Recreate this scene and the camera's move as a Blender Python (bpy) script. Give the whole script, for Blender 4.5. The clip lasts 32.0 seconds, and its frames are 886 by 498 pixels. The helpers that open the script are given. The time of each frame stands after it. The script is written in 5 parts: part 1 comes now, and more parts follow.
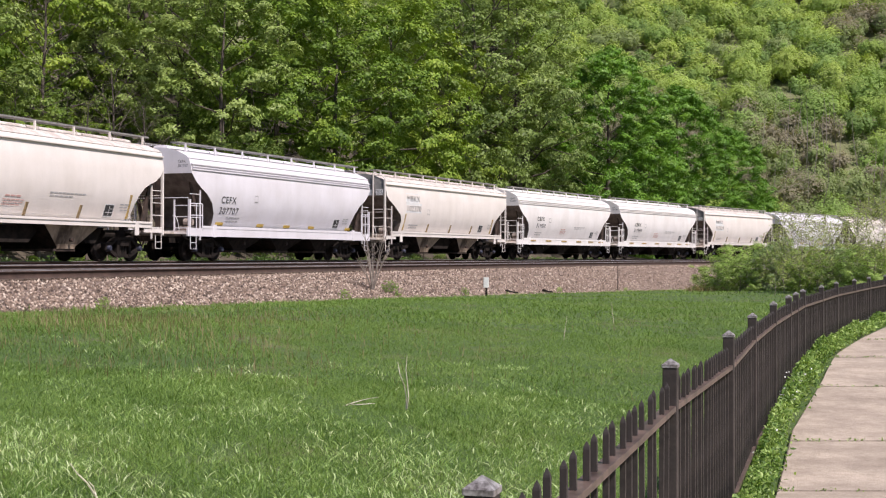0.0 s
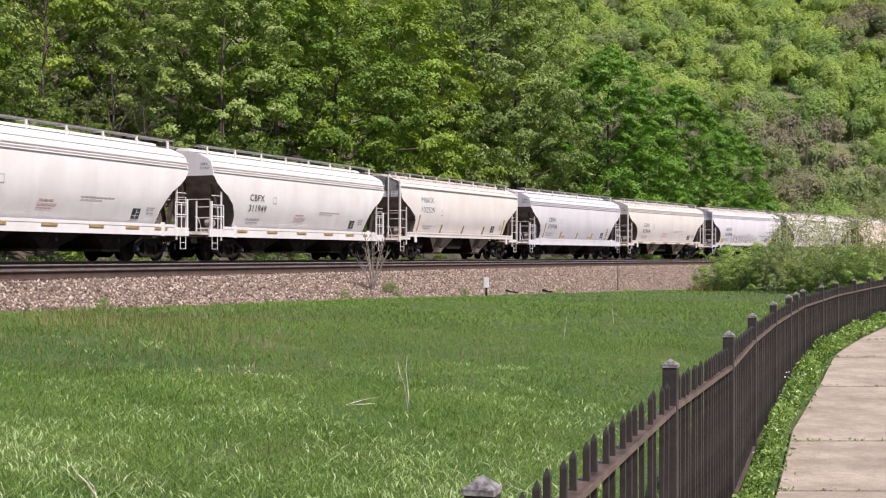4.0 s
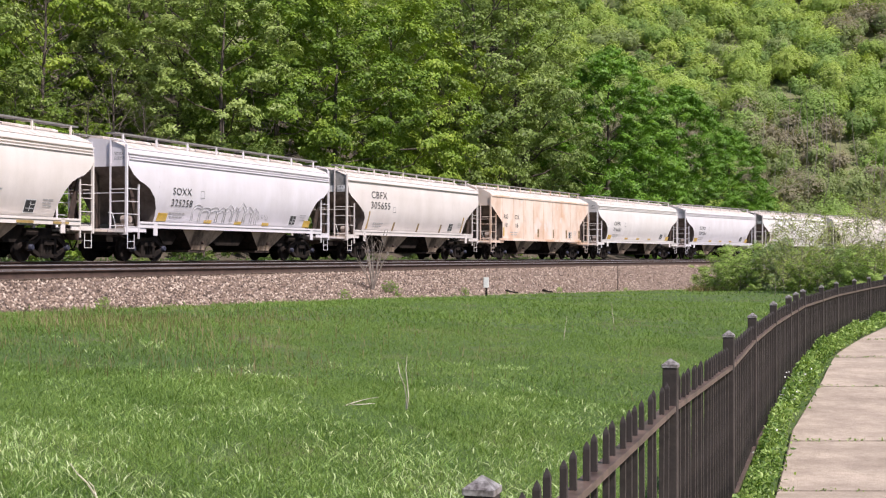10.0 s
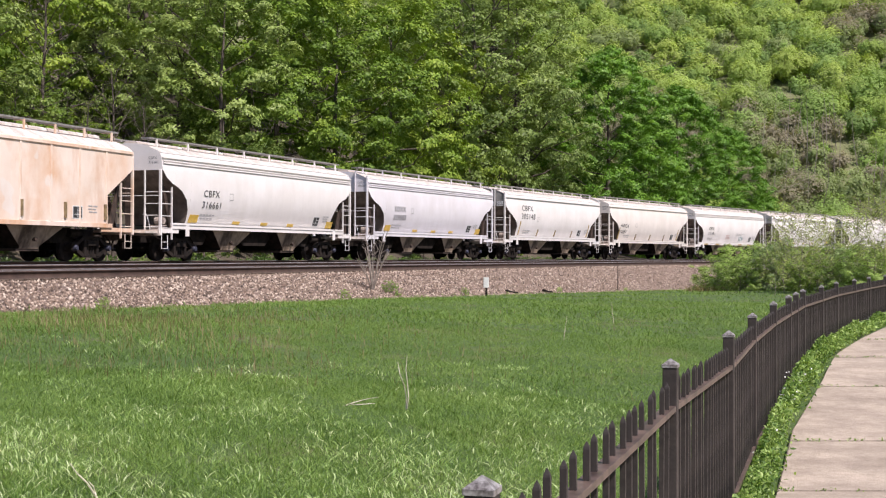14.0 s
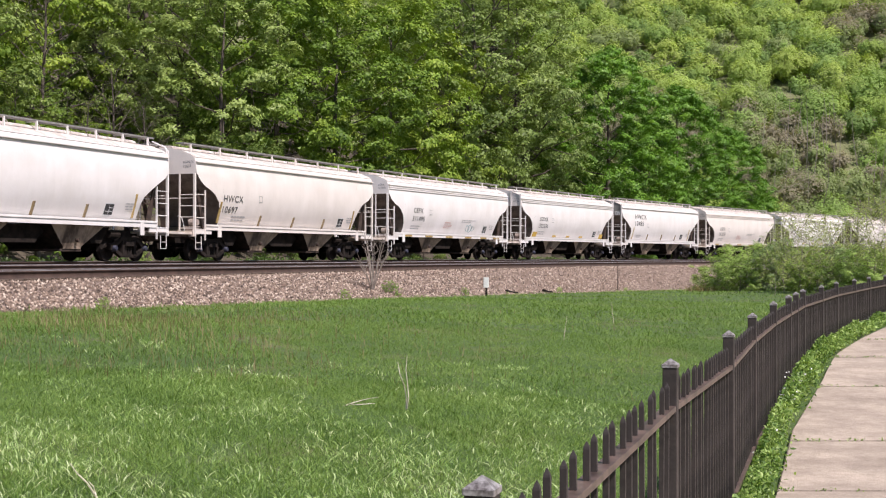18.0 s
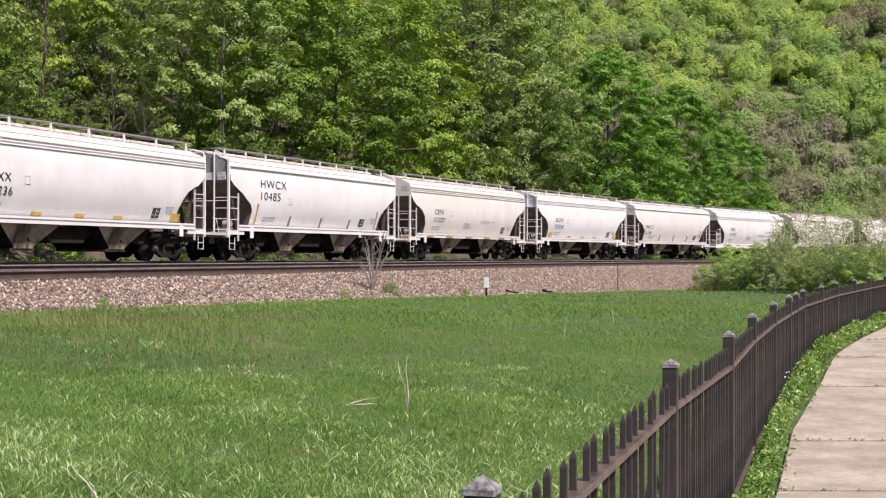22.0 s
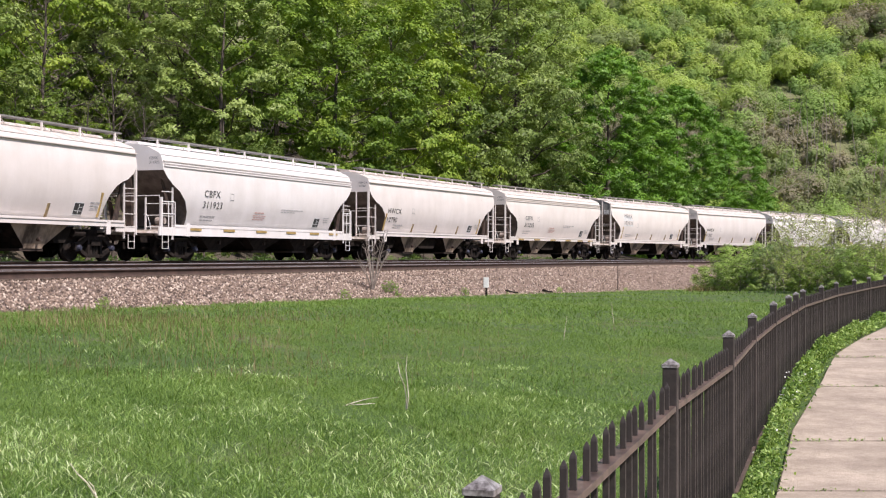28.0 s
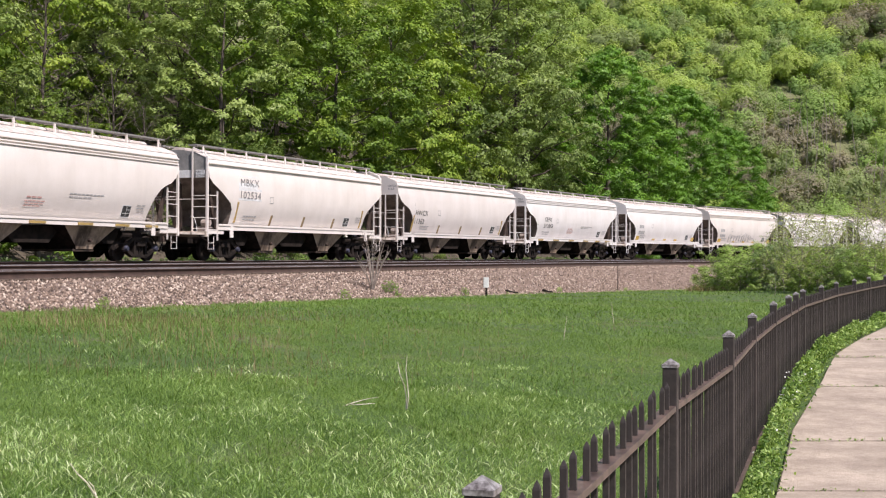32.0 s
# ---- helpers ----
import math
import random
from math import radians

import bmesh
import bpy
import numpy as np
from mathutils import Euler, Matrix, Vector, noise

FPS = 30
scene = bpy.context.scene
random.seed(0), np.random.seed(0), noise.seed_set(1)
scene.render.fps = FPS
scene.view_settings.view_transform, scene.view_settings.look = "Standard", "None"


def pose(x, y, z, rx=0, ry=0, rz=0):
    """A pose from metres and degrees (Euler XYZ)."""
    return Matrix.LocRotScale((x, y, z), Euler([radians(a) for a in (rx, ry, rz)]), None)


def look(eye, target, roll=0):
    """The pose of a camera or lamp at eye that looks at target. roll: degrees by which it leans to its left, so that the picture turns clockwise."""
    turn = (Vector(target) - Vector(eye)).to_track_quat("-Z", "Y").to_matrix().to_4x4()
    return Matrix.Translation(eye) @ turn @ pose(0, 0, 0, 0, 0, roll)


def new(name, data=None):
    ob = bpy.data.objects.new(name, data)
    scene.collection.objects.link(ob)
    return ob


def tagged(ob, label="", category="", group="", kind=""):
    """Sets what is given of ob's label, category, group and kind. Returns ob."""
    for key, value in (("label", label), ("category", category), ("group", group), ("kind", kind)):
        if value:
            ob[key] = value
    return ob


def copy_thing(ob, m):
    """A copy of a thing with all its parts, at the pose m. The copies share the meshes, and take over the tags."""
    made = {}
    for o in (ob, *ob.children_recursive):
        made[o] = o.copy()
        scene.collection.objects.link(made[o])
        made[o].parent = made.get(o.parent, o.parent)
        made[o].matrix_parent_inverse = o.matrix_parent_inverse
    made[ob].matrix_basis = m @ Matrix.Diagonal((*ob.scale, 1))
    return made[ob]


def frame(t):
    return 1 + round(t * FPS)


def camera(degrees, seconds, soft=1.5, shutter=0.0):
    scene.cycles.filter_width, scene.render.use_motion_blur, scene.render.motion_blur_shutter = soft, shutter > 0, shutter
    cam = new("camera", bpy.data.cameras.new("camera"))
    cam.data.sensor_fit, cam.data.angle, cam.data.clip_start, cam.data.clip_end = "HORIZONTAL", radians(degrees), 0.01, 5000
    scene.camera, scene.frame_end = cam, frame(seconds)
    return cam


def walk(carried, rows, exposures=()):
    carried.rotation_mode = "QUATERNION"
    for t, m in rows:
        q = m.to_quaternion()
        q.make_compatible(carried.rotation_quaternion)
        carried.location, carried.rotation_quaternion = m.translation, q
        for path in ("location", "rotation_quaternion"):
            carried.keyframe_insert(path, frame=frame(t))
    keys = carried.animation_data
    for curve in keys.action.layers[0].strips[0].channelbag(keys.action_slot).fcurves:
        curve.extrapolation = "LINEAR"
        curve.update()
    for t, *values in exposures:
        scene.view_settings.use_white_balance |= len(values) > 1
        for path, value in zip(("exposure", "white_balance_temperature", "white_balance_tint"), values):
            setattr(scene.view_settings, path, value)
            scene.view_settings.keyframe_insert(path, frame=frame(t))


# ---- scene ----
EYE = 1.65
cam = camera(36.3, 32.0, soft=1.2)
walk(cam, [(0.0, look((0, 0, EYE), (0, 100, EYE + 0.133))), (32.0, look((0, 0, EYE), (0, 100, EYE + 0.133)))],
     exposures=[(0.0, 0.21, 6450, 18), (1.0, 0.17, 6450, 18), (3.0, 0.18, 6450, 18), (4.5, 0.24, 6450, 18), (6.0, 0.30, 6450, 18), (8.0, 0.32, 6450, 18), (32.0, 0.32, 6450, 18)])

# ---- world and sun ----
SUN_DIR = Vector((0.59, -0.59, 1.17)).normalized()
world = bpy.data.worlds.new("sky")
scene.world = world
world.use_nodes = True
wn = world.node_tree
sky = wn.nodes.new("ShaderNodeTexSky")
sky.sky_type = "NISHITA"
sky.sun_disc = False
sky.sun_elevation = math.asin(SUN_DIR.z)
sky.sun_rotation = math.atan2(SUN_DIR.x, SUN_DIR.y)
wn.links.new(sky.outputs[0], wn.nodes["Background"].inputs[0])
wn.nodes["Background"].inputs[1].default_value = 0.085
sun = new("sun", bpy.data.lights.new("sun", "SUN"))
sun.data.energy, sun.data.angle, sun.data.color = 4.9, radians(0.53), (1.0, 0.955, 0.89)
sun.matrix_world = look((0, 0, 60), Vector((0, 0, 60)) - SUN_DIR)

# ---- materials ----
def nodes_of(name):
    m = bpy.data.materials.new(name)
    m.use_nodes = True
    nt = m.node_tree
    return m, nt, nt.nodes["Principled BSDF"]


def add(nt, kind, **kw):
    n = nt.nodes.new(kind)
    for k, v in kw.items():
        if k in n.inputs:
            n.inputs[k].default_value = v
    return n


def noise_tex(nt, scale, detail=4, rough=0.6, stretch=None):
    co = add(nt, "ShaderNodeTexCoord")
    out = co.outputs["Object"]
    if stretch:
        mp = add(nt, "ShaderNodeMapping")
        mp.inputs["Scale"].default_value = stretch
        nt.links.new(out, mp.inputs[0])
        out = mp.outputs[0]
    n = add(nt, "ShaderNodeTexNoise", Scale=scale, Detail=detail, Roughness=rough)
    nt.links.new(out, n.inputs["Vector"])
    return n.outputs["Fac"]


def ramp(nt, fac, stops):
    r = add(nt, "ShaderNodeValToRGB")
    while len(r.color_ramp.elements) < len(stops):
        r.color_ramp.elements.new(0.5)
    for e, (p, c) in zip(r.color_ramp.elements, stops):
        e.position, e.color = p, (*c, 1)
    nt.links.new(fac, r.inputs[0])
    return r.outputs[0]


def mix(nt, fac, a, b, mode="MIX"):
    n = add(nt, "ShaderNodeMix")
    n.data_type, n.blend_type = "RGBA", mode
    for val, sock in ((fac, n.inputs[0]), (a, n.inputs[6]), (b, n.inputs[7])):
        if isinstance(val, (int, float)):
            sock.default_value = val
        elif isinstance(val, tuple):
            sock.default_value = (*val, 1)
        else:
            nt.links.new(val, sock)
    return n.outputs[2]


def bump(nt, b, height, strength, dist):
    n = add(nt, "ShaderNodeBump", Strength=strength, Distance=dist)
    nt.links.new(height, n.inputs["Height"])
    nt.links.new(n.outputs[0], b.inputs["Normal"])


def surf(name, c1, c2, scale=3.0, fine=40.0, rough=0.6, metal=0.0, relief=0.15, dist=0.01, stretch=None, lo=0.35, hi=0.65, spec=0.5):
    """Two-scale mottled surface: large patches from c1 to c2, fine grain on top."""
    m, nt, b = nodes_of(name)
    big = noise_tex(nt, scale, 5, 0.6, stretch)
    col = ramp(nt, big, [(lo, c1), (hi, c2)])
    grain = noise_tex(nt, fine, 3, 0.7)
    g = ramp(nt, grain, [(0.3, (0.82, 0.82, 0.82)), (0.7, (1.1, 1.1, 1.1))])
    mid = ramp(nt, noise_tex(nt, scale * 6.0, 4, 0.65), [(0.32, (0.84, 0.83, 0.82)), (0.6, (1.04, 1.04, 1.04))])
    col = mix(nt, 1.0, col, mid, "MULTIPLY")
    nt.links.new(mix(nt, 1.0, col, g, "MULTIPLY"), b.inputs["Base Color"])
    b.inputs["Roughness"].default_value, b.inputs["Metallic"].default_value = rough, metal
    b.inputs["Specular IOR Level"].default_value = spec
    if relief:
        bump(nt, b, grain, relief, dist)
    return m


def leafy(name, stops, lit=0.28, rough=0.55, spread=0.25, island=0.45, patch_scale=0.35):
    """Leaves: colour varies leaf by leaf and tree by tree; light passes through."""
    m, nt, b = nodes_of(name)
    geo = add(nt, "ShaderNodeNewGeometry")
    info = add(nt, "ShaderNodeObjectInfo")
    patch = noise_tex(nt, patch_scale, 2, 0.5)
    ma = add(nt, "ShaderNodeMath")
    ma.operation = "MULTIPLY_ADD"
    ma.inputs[1].default_value = island
    nt.links.new(geo.outputs["Random Per Island"], ma.inputs[0])
    nt.links.new(patch, ma.inputs[2])
    mb = add(nt, "ShaderNodeMath")
    mb.operation = "MULTIPLY_ADD"
    mb.inputs[1].default_value = spread
    nt.links.new(info.outputs["Random"], mb.inputs[0])
    nt.links.new(ma.outputs[0], mb.inputs[2])
    mc = add(nt, "ShaderNodeMath")
    mc.operation = "SUBTRACT"
    mc.inputs[1].default_value = island / 2 + spread / 2
    nt.links.new(mb.outputs[0], mc.inputs[0])
    col = ramp(nt, mc.outputs[0], stops)
    nt.links.new(col, b.inputs["Base Color"])
    b.inputs["Roughness"].default_value = rough
    b.inputs["Specular IOR Level"].default_value = 0.35
    tr = add(nt, "ShaderNodeBsdfTranslucent")
    nt.links.new(mix(nt, 1.0, col, (1.25, 1.3, 0.7), "MULTIPLY"), tr.inputs[0])
    ms = add(nt, "ShaderNodeMixShader")
    ms.inputs[0].default_value = lit
    nt.links.new(b.outputs[0], ms.inputs[1])
    nt.links.new(tr.outputs[0], ms.inputs[2])
    nt.links.new(ms.outputs[0], nt.nodes["Material Output"].inputs[0])
    return m


def paint(name, streak=0.35, rust=0.0, rough=0.45, tone=1.0):
    """Weathered car paint: the object's own colour, under vertical streaks, road grime and rust."""
    m, nt, b = nodes_of(name)
    info = add(nt, "ShaderNodeObjectInfo")
    co = add(nt, "ShaderNodeTexCoord")
    off = add(nt, "ShaderNodeVectorMath")
    off.operation = "ADD"
    cmb = add(nt, "ShaderNodeCombineXYZ")
    mul = add(nt, "ShaderNodeMath")
    mul.operation = "MULTIPLY"
    mul.inputs[1].default_value = 300.0
    nt.links.new(info.outputs["Random"], mul.inputs[0])
    nt.links.new(mul.outputs[0], cmb.inputs[0])
    nt.links.new(co.outputs["Object"], off.inputs[0])
    nt.links.new(cmb.outputs[0], off.inputs[1])

    def tex(scale, detail, st):
        mp = add(nt, "ShaderNodeMapping")
        mp.inputs["Scale"].default_value = st
        nt.links.new(off.outputs[0], mp.inputs[0])
        n = add(nt, "ShaderNodeTexNoise", Scale=scale, Detail=detail, Roughness=0.6)
        nt.links.new(mp.outputs[0], n.inputs["Vector"])
        return n.outputs["Fac"]

    streaks = tex(2.2, 5, (1, 1, 0.10))
    clouds = tex(0.7, 3, (1, 1, 1))
    fine = tex(30, 3, (1, 1, 1))
    col = mix(nt, 1.0, info.outputs["Color"], ramp(nt, streaks, [(0.38, (1 - streak, 1 - streak, 1 - 1.08 * streak)), (0.62, (1, 1, 1))]), "MULTIPLY")
    col = mix(nt, 1.0, col, ramp(nt, clouds, [(0.35, (0.91, 0.90, 0.885)), (0.65, (1.0, 1.0, 1.0))]), "MULTIPLY")
    col = mix(nt, 1.0, col, ramp(nt, fine, [(0.3, (0.95, 0.95, 0.95)), (0.7, (1.02, 1.02, 1.02))]), "MULTIPLY")
    if tone < 1:
        col = mix(nt, 1.0, col, (tone, tone * 0.96, tone * 0.92), "MULTIPLY")
    if rust:
        rs = tex(0.62, 7, (1, 1, 0.75))
        f = ramp(nt, rs, [(0.45, (0, 0, 0)), (0.68, (0.66 * rust,) * 3)])
        col = mix(nt, f, col, (0.60, 0.30, 0.13))
        f = ramp(nt, tex(1.1, 6, (1, 1, 0.30)), [(0.54, (0, 0, 0)), (0.68, (0.45 * rust,) * 3)])
        col = mix(nt, f, col, (0.52, 0.25, 0.11))
        f = ramp(nt, tex(0.8, 2, (1, 1, 0.9)), [(0.63, (0, 0, 0)), (0.66, (0.5 * rust,) * 3)])
        col = mix(nt, f, col, (0.74, 0.70, 0.67))
    nt.links.new(col, b.inputs["Base Color"])
    b.inputs["Roughness"].default_value = rough
    bump(nt, b, fine, 0.06, 0.004)
    return m


M = {}
M["paint"] = paint("car_paint", 0.05, 0.0, 0.36)
M["rusty_paint"] = paint("rusty_car_paint", 0.06, 1.0, 0.6)
M["grimy_paint"] = paint("grimy_frame_paint", 0.4, 0.25, 0.7, 0.84)
# near-black steel, also used to colour in shade under the cars
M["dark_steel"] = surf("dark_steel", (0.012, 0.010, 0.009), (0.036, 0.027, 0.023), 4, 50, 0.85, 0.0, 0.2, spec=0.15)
M["brown_steel"] = surf("brown_steel", (0.035, 0.024, 0.02), (0.09, 0.058, 0.045), 4, 50, 0.75, 0.1, 0.2)
M["rail_steel"] = surf("rail_rust", (0.045, 0.026, 0.02), (0.085, 0.05, 0.038), 3, 60, 0.75, 0.1, 0.2)
M["rail_top"] = surf("rail_polished", (0.36, 0.355, 0.365), (0.47, 0.465, 0.475), 3, 80, 0.42, 0.45, 0.05)
M["tie"] = surf("tie_timber", (0.06, 0.04, 0.03), (0.15, 0.105, 0.075), 3, 30, 0.85, 0.0, 0.4, stretch=(1, 8, 1))
M["ballast"] = surf("ballast_bed", (0.114, 0.075, 0.060), (0.317, 0.229, 0.185), 14, 30, 0.9, 0.0, 0.9, 0.05)
M["dark_ballast"] = surf("dark_ballast", (0.026, 0.019, 0.017), (0.072, 0.052, 0.045), 14, 30, 0.9, 0.0, 0.9, 0.05)
M["grass_ground"] = surf("turf", (0.065, 0.115, 0.026), (0.17, 0.145, 0.080), 0.7, 30, 0.95, 0.0, 0.6, 0.05, None, 0.52, 0.76)
M["forest_floor"] = surf("forest_floor", (0.055, 0.044, 0.030), (0.12, 0.095, 0.068), 0.5, 12, 0.95, 0.0, 0.5, 0.08)
M["hill_floor"] = surf("hill_undergrowth", (0.13, 0.145, 0.06), (0.22, 0.22, 0.11), 0.12, 1.5, 0.95, 0.0, 0.8, 0.5)
M["concrete"] = surf("walk_concrete", (0.30, 0.24, 0.19), (0.54, 0.445, 0.36), 1.9, 55, 0.9, 0.0, 1.0, 0.014, None, 0.28, 0.70)
M["iron"] = surf("fence_iron", (0.028, 0.023, 0.022), (0.066, 0.053, 0.049), 6, 70, 0.58, 0.0, 0.15, 0.003, spec=0.4)
M["bark"] = surf("bark", (0.06, 0.045, 0.035), (0.15, 0.12, 0.10), 6, 40, 0.9, 0.0, 0.6, 0.03, (1, 1, 0.25))
M["twig"] = surf("grey_twigs", (0.22, 0.18, 0.15), (0.36, 0.31, 0.27), 6, 40, 0.9, 0.0, 0.2)
M["straw"] = surf("dry_straw", (0.52, 0.46, 0.34), (0.72, 0.67, 0.54), 6, 40, 0.8, 0.0, 0.1)
M["letter"] = surf("black_lettering", (0.03, 0.03, 0.032), (0.06, 0.06, 0.062), 9, 60, 0.6, 0.0, 0)
M["grey_letter"] = surf("grey_lettering", (0.38, 0.37, 0.38), (0.48, 0.47, 0.47), 9, 60, 0.6, 0.0, 0)
M["faded_letter"] = surf("faded_lettering", (0.17, 0.165, 0.17), (0.27, 0.265, 0.27), 9, 60, 0.6, 0.0, 0)
M["red_letter"] = surf("red_lettering", (0.62, 0.34, 0.31), (0.68, 0.42, 0.38), 9, 60, 0.6, 0.0, 0)
M["white_panel"] = surf("white_stencil_panel", (0.74, 0.74, 0.74), (0.82, 0.82, 0.82), 3, 60, 0.5, 0.0, 0)
M["yellow"] = surf("yellow_reflective_tape", (0.62, 0.40, 0.06), (0.75, 0.50, 0.10), 6, 60, 0.45, 0.0, 0)
M["white_plastic"] = surf("white_marker", (0.72, 0.72, 0.70), (0.82, 0.82, 0.80), 6, 60, 0.5, 0.0, 0)
M["leaf_bright"] = leafy("leaf_bright", [(0.0, (0.065, 0.125, 0.012)), (0.5, (0.165, 0.265, 0.026)), (1.0, (0.36, 0.44, 0.06))], 0.2, 0.55, 0.45, 0.36)
M["leaf_olive"] = leafy("leaf_olive", [(0.0, (0.091, 0.140, 0.035)), (0.5, (0.213, 0.293, 0.070)), (1.0, (0.403, 0.488, 0.150))], 0.25, 0.5, 0.4)
M["leaf_dark"] = leafy("leaf_dark", [(0.0, (0.034, 0.095, 0.008)), (0.5, (0.105, 0.235, 0.015)), (1.0, (0.23, 0.39, 0.03))], 0.06, 0.5, 0.06, 0.16, 0.9)
M["leaf_under"] = leafy("leaf_under", [(0.0, (0.05, 0.09, 0.02)), (0.5, (0.12, 0.185, 0.035)), (1.0, (0.27, 0.34, 0.07))], 0.2, 0.55, 0.5)
M["leaf_shrub"] = leafy("leaf_shrub", [(0.1, (0.132, 0.216, 0.048)), (0.5, (0.234, 0.348, 0.078)), (0.9, (0.420, 0.528, 0.156))], 0.3, 0.55, 0.4)
M["leaf_willow"] = leafy("leaf_willow", [(0.1, (0.119, 0.189, 0.063)), (0.5, (0.231, 0.329, 0.119)), (0.9, (0.476, 0.574, 0.266))], 0.25, 0.5, 0.1)
M["leaf_sapling"] = leafy("leaf_sapling", [(0.1, (0.22, 0.27, 0.09)), (0.5, (0.36, 0.42, 0.14)), (0.9, (0.52, 0.57, 0.25))], 0.4)
# far leaves are paler and greyer than near ones: distance haze in the colour
M["far_green"] = leafy("far_green", [(0.1, (0.235, 0.333, 0.095)), (0.5, (0.280, 0.396, 0.113)), (0.9, (0.331, 0.467, 0.134))], 0.35, 0.8, 0.0, 0.07, 0.10)
M["far_yellow"] = leafy("far_yellow", [(0.1, (0.316, 0.400, 0.102)), (0.5, (0.378, 0.465, 0.121)), (0.9, (0.487, 0.579, 0.142))], 0.35, 0.8, 0.0, 0.07, 0.10)
M["far_grey"] = leafy("far_grey", [(0.1, (0.218, 0.268, 0.111)), (0.5, (0.259, 0.318, 0.132)), (0.9, (0.307, 0.375, 0.157))], 0.35, 0.8, 0.0, 0.07, 0.10)
M["far_brown"] = leafy("far_brown", [(0.1, (0.248, 0.224, 0.160)), (0.5, (0.296, 0.265, 0.190)), (0.9, (0.351, 0.314, 0.225))], 0.35, 0.8, 0.0, 0.07, 0.10)
M["far_lime"] = leafy("far_lime", [(0.1, (0.284, 0.370, 0.101)), (0.5, (0.339, 0.441, 0.120)), (0.9, (0.399, 0.520, 0.142))], 0.35, 0.8, 0.0, 0.07, 0.10)
M["far_deep"] = leafy("far_deep", [(0.1, (0.178, 0.265, 0.084)), (0.5, (0.211, 0.315, 0.099)), (0.9, (0.249, 0.373, 0.118))], 0.35, 0.8, 0.0, 0.07, 0.10)
M["grass"] = leafy("grass_blades", [(0.05, (0.048, 0.097, 0.019)), (0.45, (0.139, 0.238, 0.047)), (0.8, (0.244, 0.349, 0.087)), (1.0, (0.456, 0.524, 0.212))], 0.3, 0.45, 0.0, 0.62, 0.30)
M["far_grass"] = leafy("far_grass_blades", [(0.1, (0.092, 0.167, 0.032)), (0.5, (0.152, 0.247, 0.049)), (0.95, (0.236, 0.325, 0.083))], 0.3, 0.5, 0.0, 0.35, 0.30)
M["weed"] = leafy("weed_leaves", [(0.1, (0.075, 0.15, 0.027)), (0.5, (0.20, 0.32, 0.062)), (0.95, (0.42, 0.54, 0.19))], 0.3, 0.5, 0.0, 0.9)


# ---- mesh tools ----
class Shape:
    """Collects vertices and faces of one mesh."""

    def __init__(self):
        self.v, self.f = [], []

    def add(self, verts, faces):
        o = len(self.v)
        self.v += [tuple(p) for p in verts]
        self.f += [tuple(i + o for i in f) for f in faces]
        return self

    def box(self, x0, x1, y0, y1, z0, z1, c=0.0):
        if c <= 0:
            vs = [(x, y, z) for x in (x0, x1) for y in (y0, y1) for z in (z0, z1)]
            return self.add(vs, [(0, 1, 3, 2), (4, 6, 7, 5), (0, 4, 5, 1), (2, 3, 7, 6), (0, 2, 6, 4), (1, 5, 7, 3)])
        ring = lambda z, i: [(x0 + i, y0 + c + i, z), (x0 + c + i, y0 + i, z), (x1 - c - i, y0 + i, z), (x1 - i, y0 + c + i, z),
                             (x1 - i, y1 - c - i, z), (x1 - c - i, y1 - i, z), (x0 + c + i, y1 - i, z), (x0 + i, y1 - c - i, z)]
        return self.loft([ring(z0, 0), ring(z1 - c / 2, 0), ring(z1, c / 2)])

    def loft(self, rings, caps=True, closed=True):
        n = len(rings[0])
        vs = [p for r in rings for p in r]
        fs = []
        for k in range(len(rings) - 1):
            for i in range(n if closed else n - 1):
                j = (i + 1) % n
                fs.append((k * n + i, k * n + j, (k + 1) * n + j, (k + 1) * n + i))
        if caps:
            fs.append(tuple(range(n))[::-1])
            fs.append(tuple((len(rings) - 1) * n + i for i in range(n)))
        return self.add(vs, fs)

    def tube(self, pts, radii, n=6):
        pts = [Vector(p) for p in pts]
        if isinstance(radii, (int, float)):
            radii = [radii] * len(pts)
        rings = []
        for i, p in enumerate(pts):
            d = (pts[min(i + 1, len(pts) - 1)] - pts[max(i - 1, 0)]).normalized()
            u = d.orthogonal().normalized()
            if abs(d.z) < 0.9:
                u = d.cross(Vector((0, 0, 1))).normalized()
            w = d.cross(u)
            rings.append([p + (u * math.cos(a) + w * math.sin(a)) * radii[i] for a in (2 * math.pi * k / n for k in range(n))])
        return self.loft(rings)

    def disc(self, cx, cy, cz, profile, n=20):
        """A body of revolution about the y axis: profile of (y, radius)."""
        rings = [[(cx + r * math.cos(2 * math.pi * k / n), cy + y, cz + r * math.sin(2 * math.pi * k / n)) for k in range(n)] for y, r in profile]
        return self.loft(rings)

    def prism(self, outline, y0, y1):
        """Outline of (x, z) pushed from y0 to y1."""
        n = len(outline)
        vs = [(x, y0, z) for x, z in outline] + [(x, y1, z) for x, z in outline]
        fs = [tuple(range(n)), tuple(range(2 * n - 1, n - 1, -1))] + [(i, i + n, (i + 1) % n + n, (i + 1) % n) for i in range(n)]
        return self.add(vs, fs)

    def mesh(self, name, material, smooth=None):
        me = bpy.data.meshes.new(name)
        me.from_pydata(self.v, [], self.f)
        bm = bmesh.new()
        bm.from_mesh(me)
        bmesh.ops.recalc_face_normals(bm, faces=bm.faces)
        bm.to_mesh(me)
        bm.free()
        me.materials.append(material)
        if smooth:
            me.shade_smooth()
            me.set_sharp_from_angle(angle=radians(smooth))
        return me


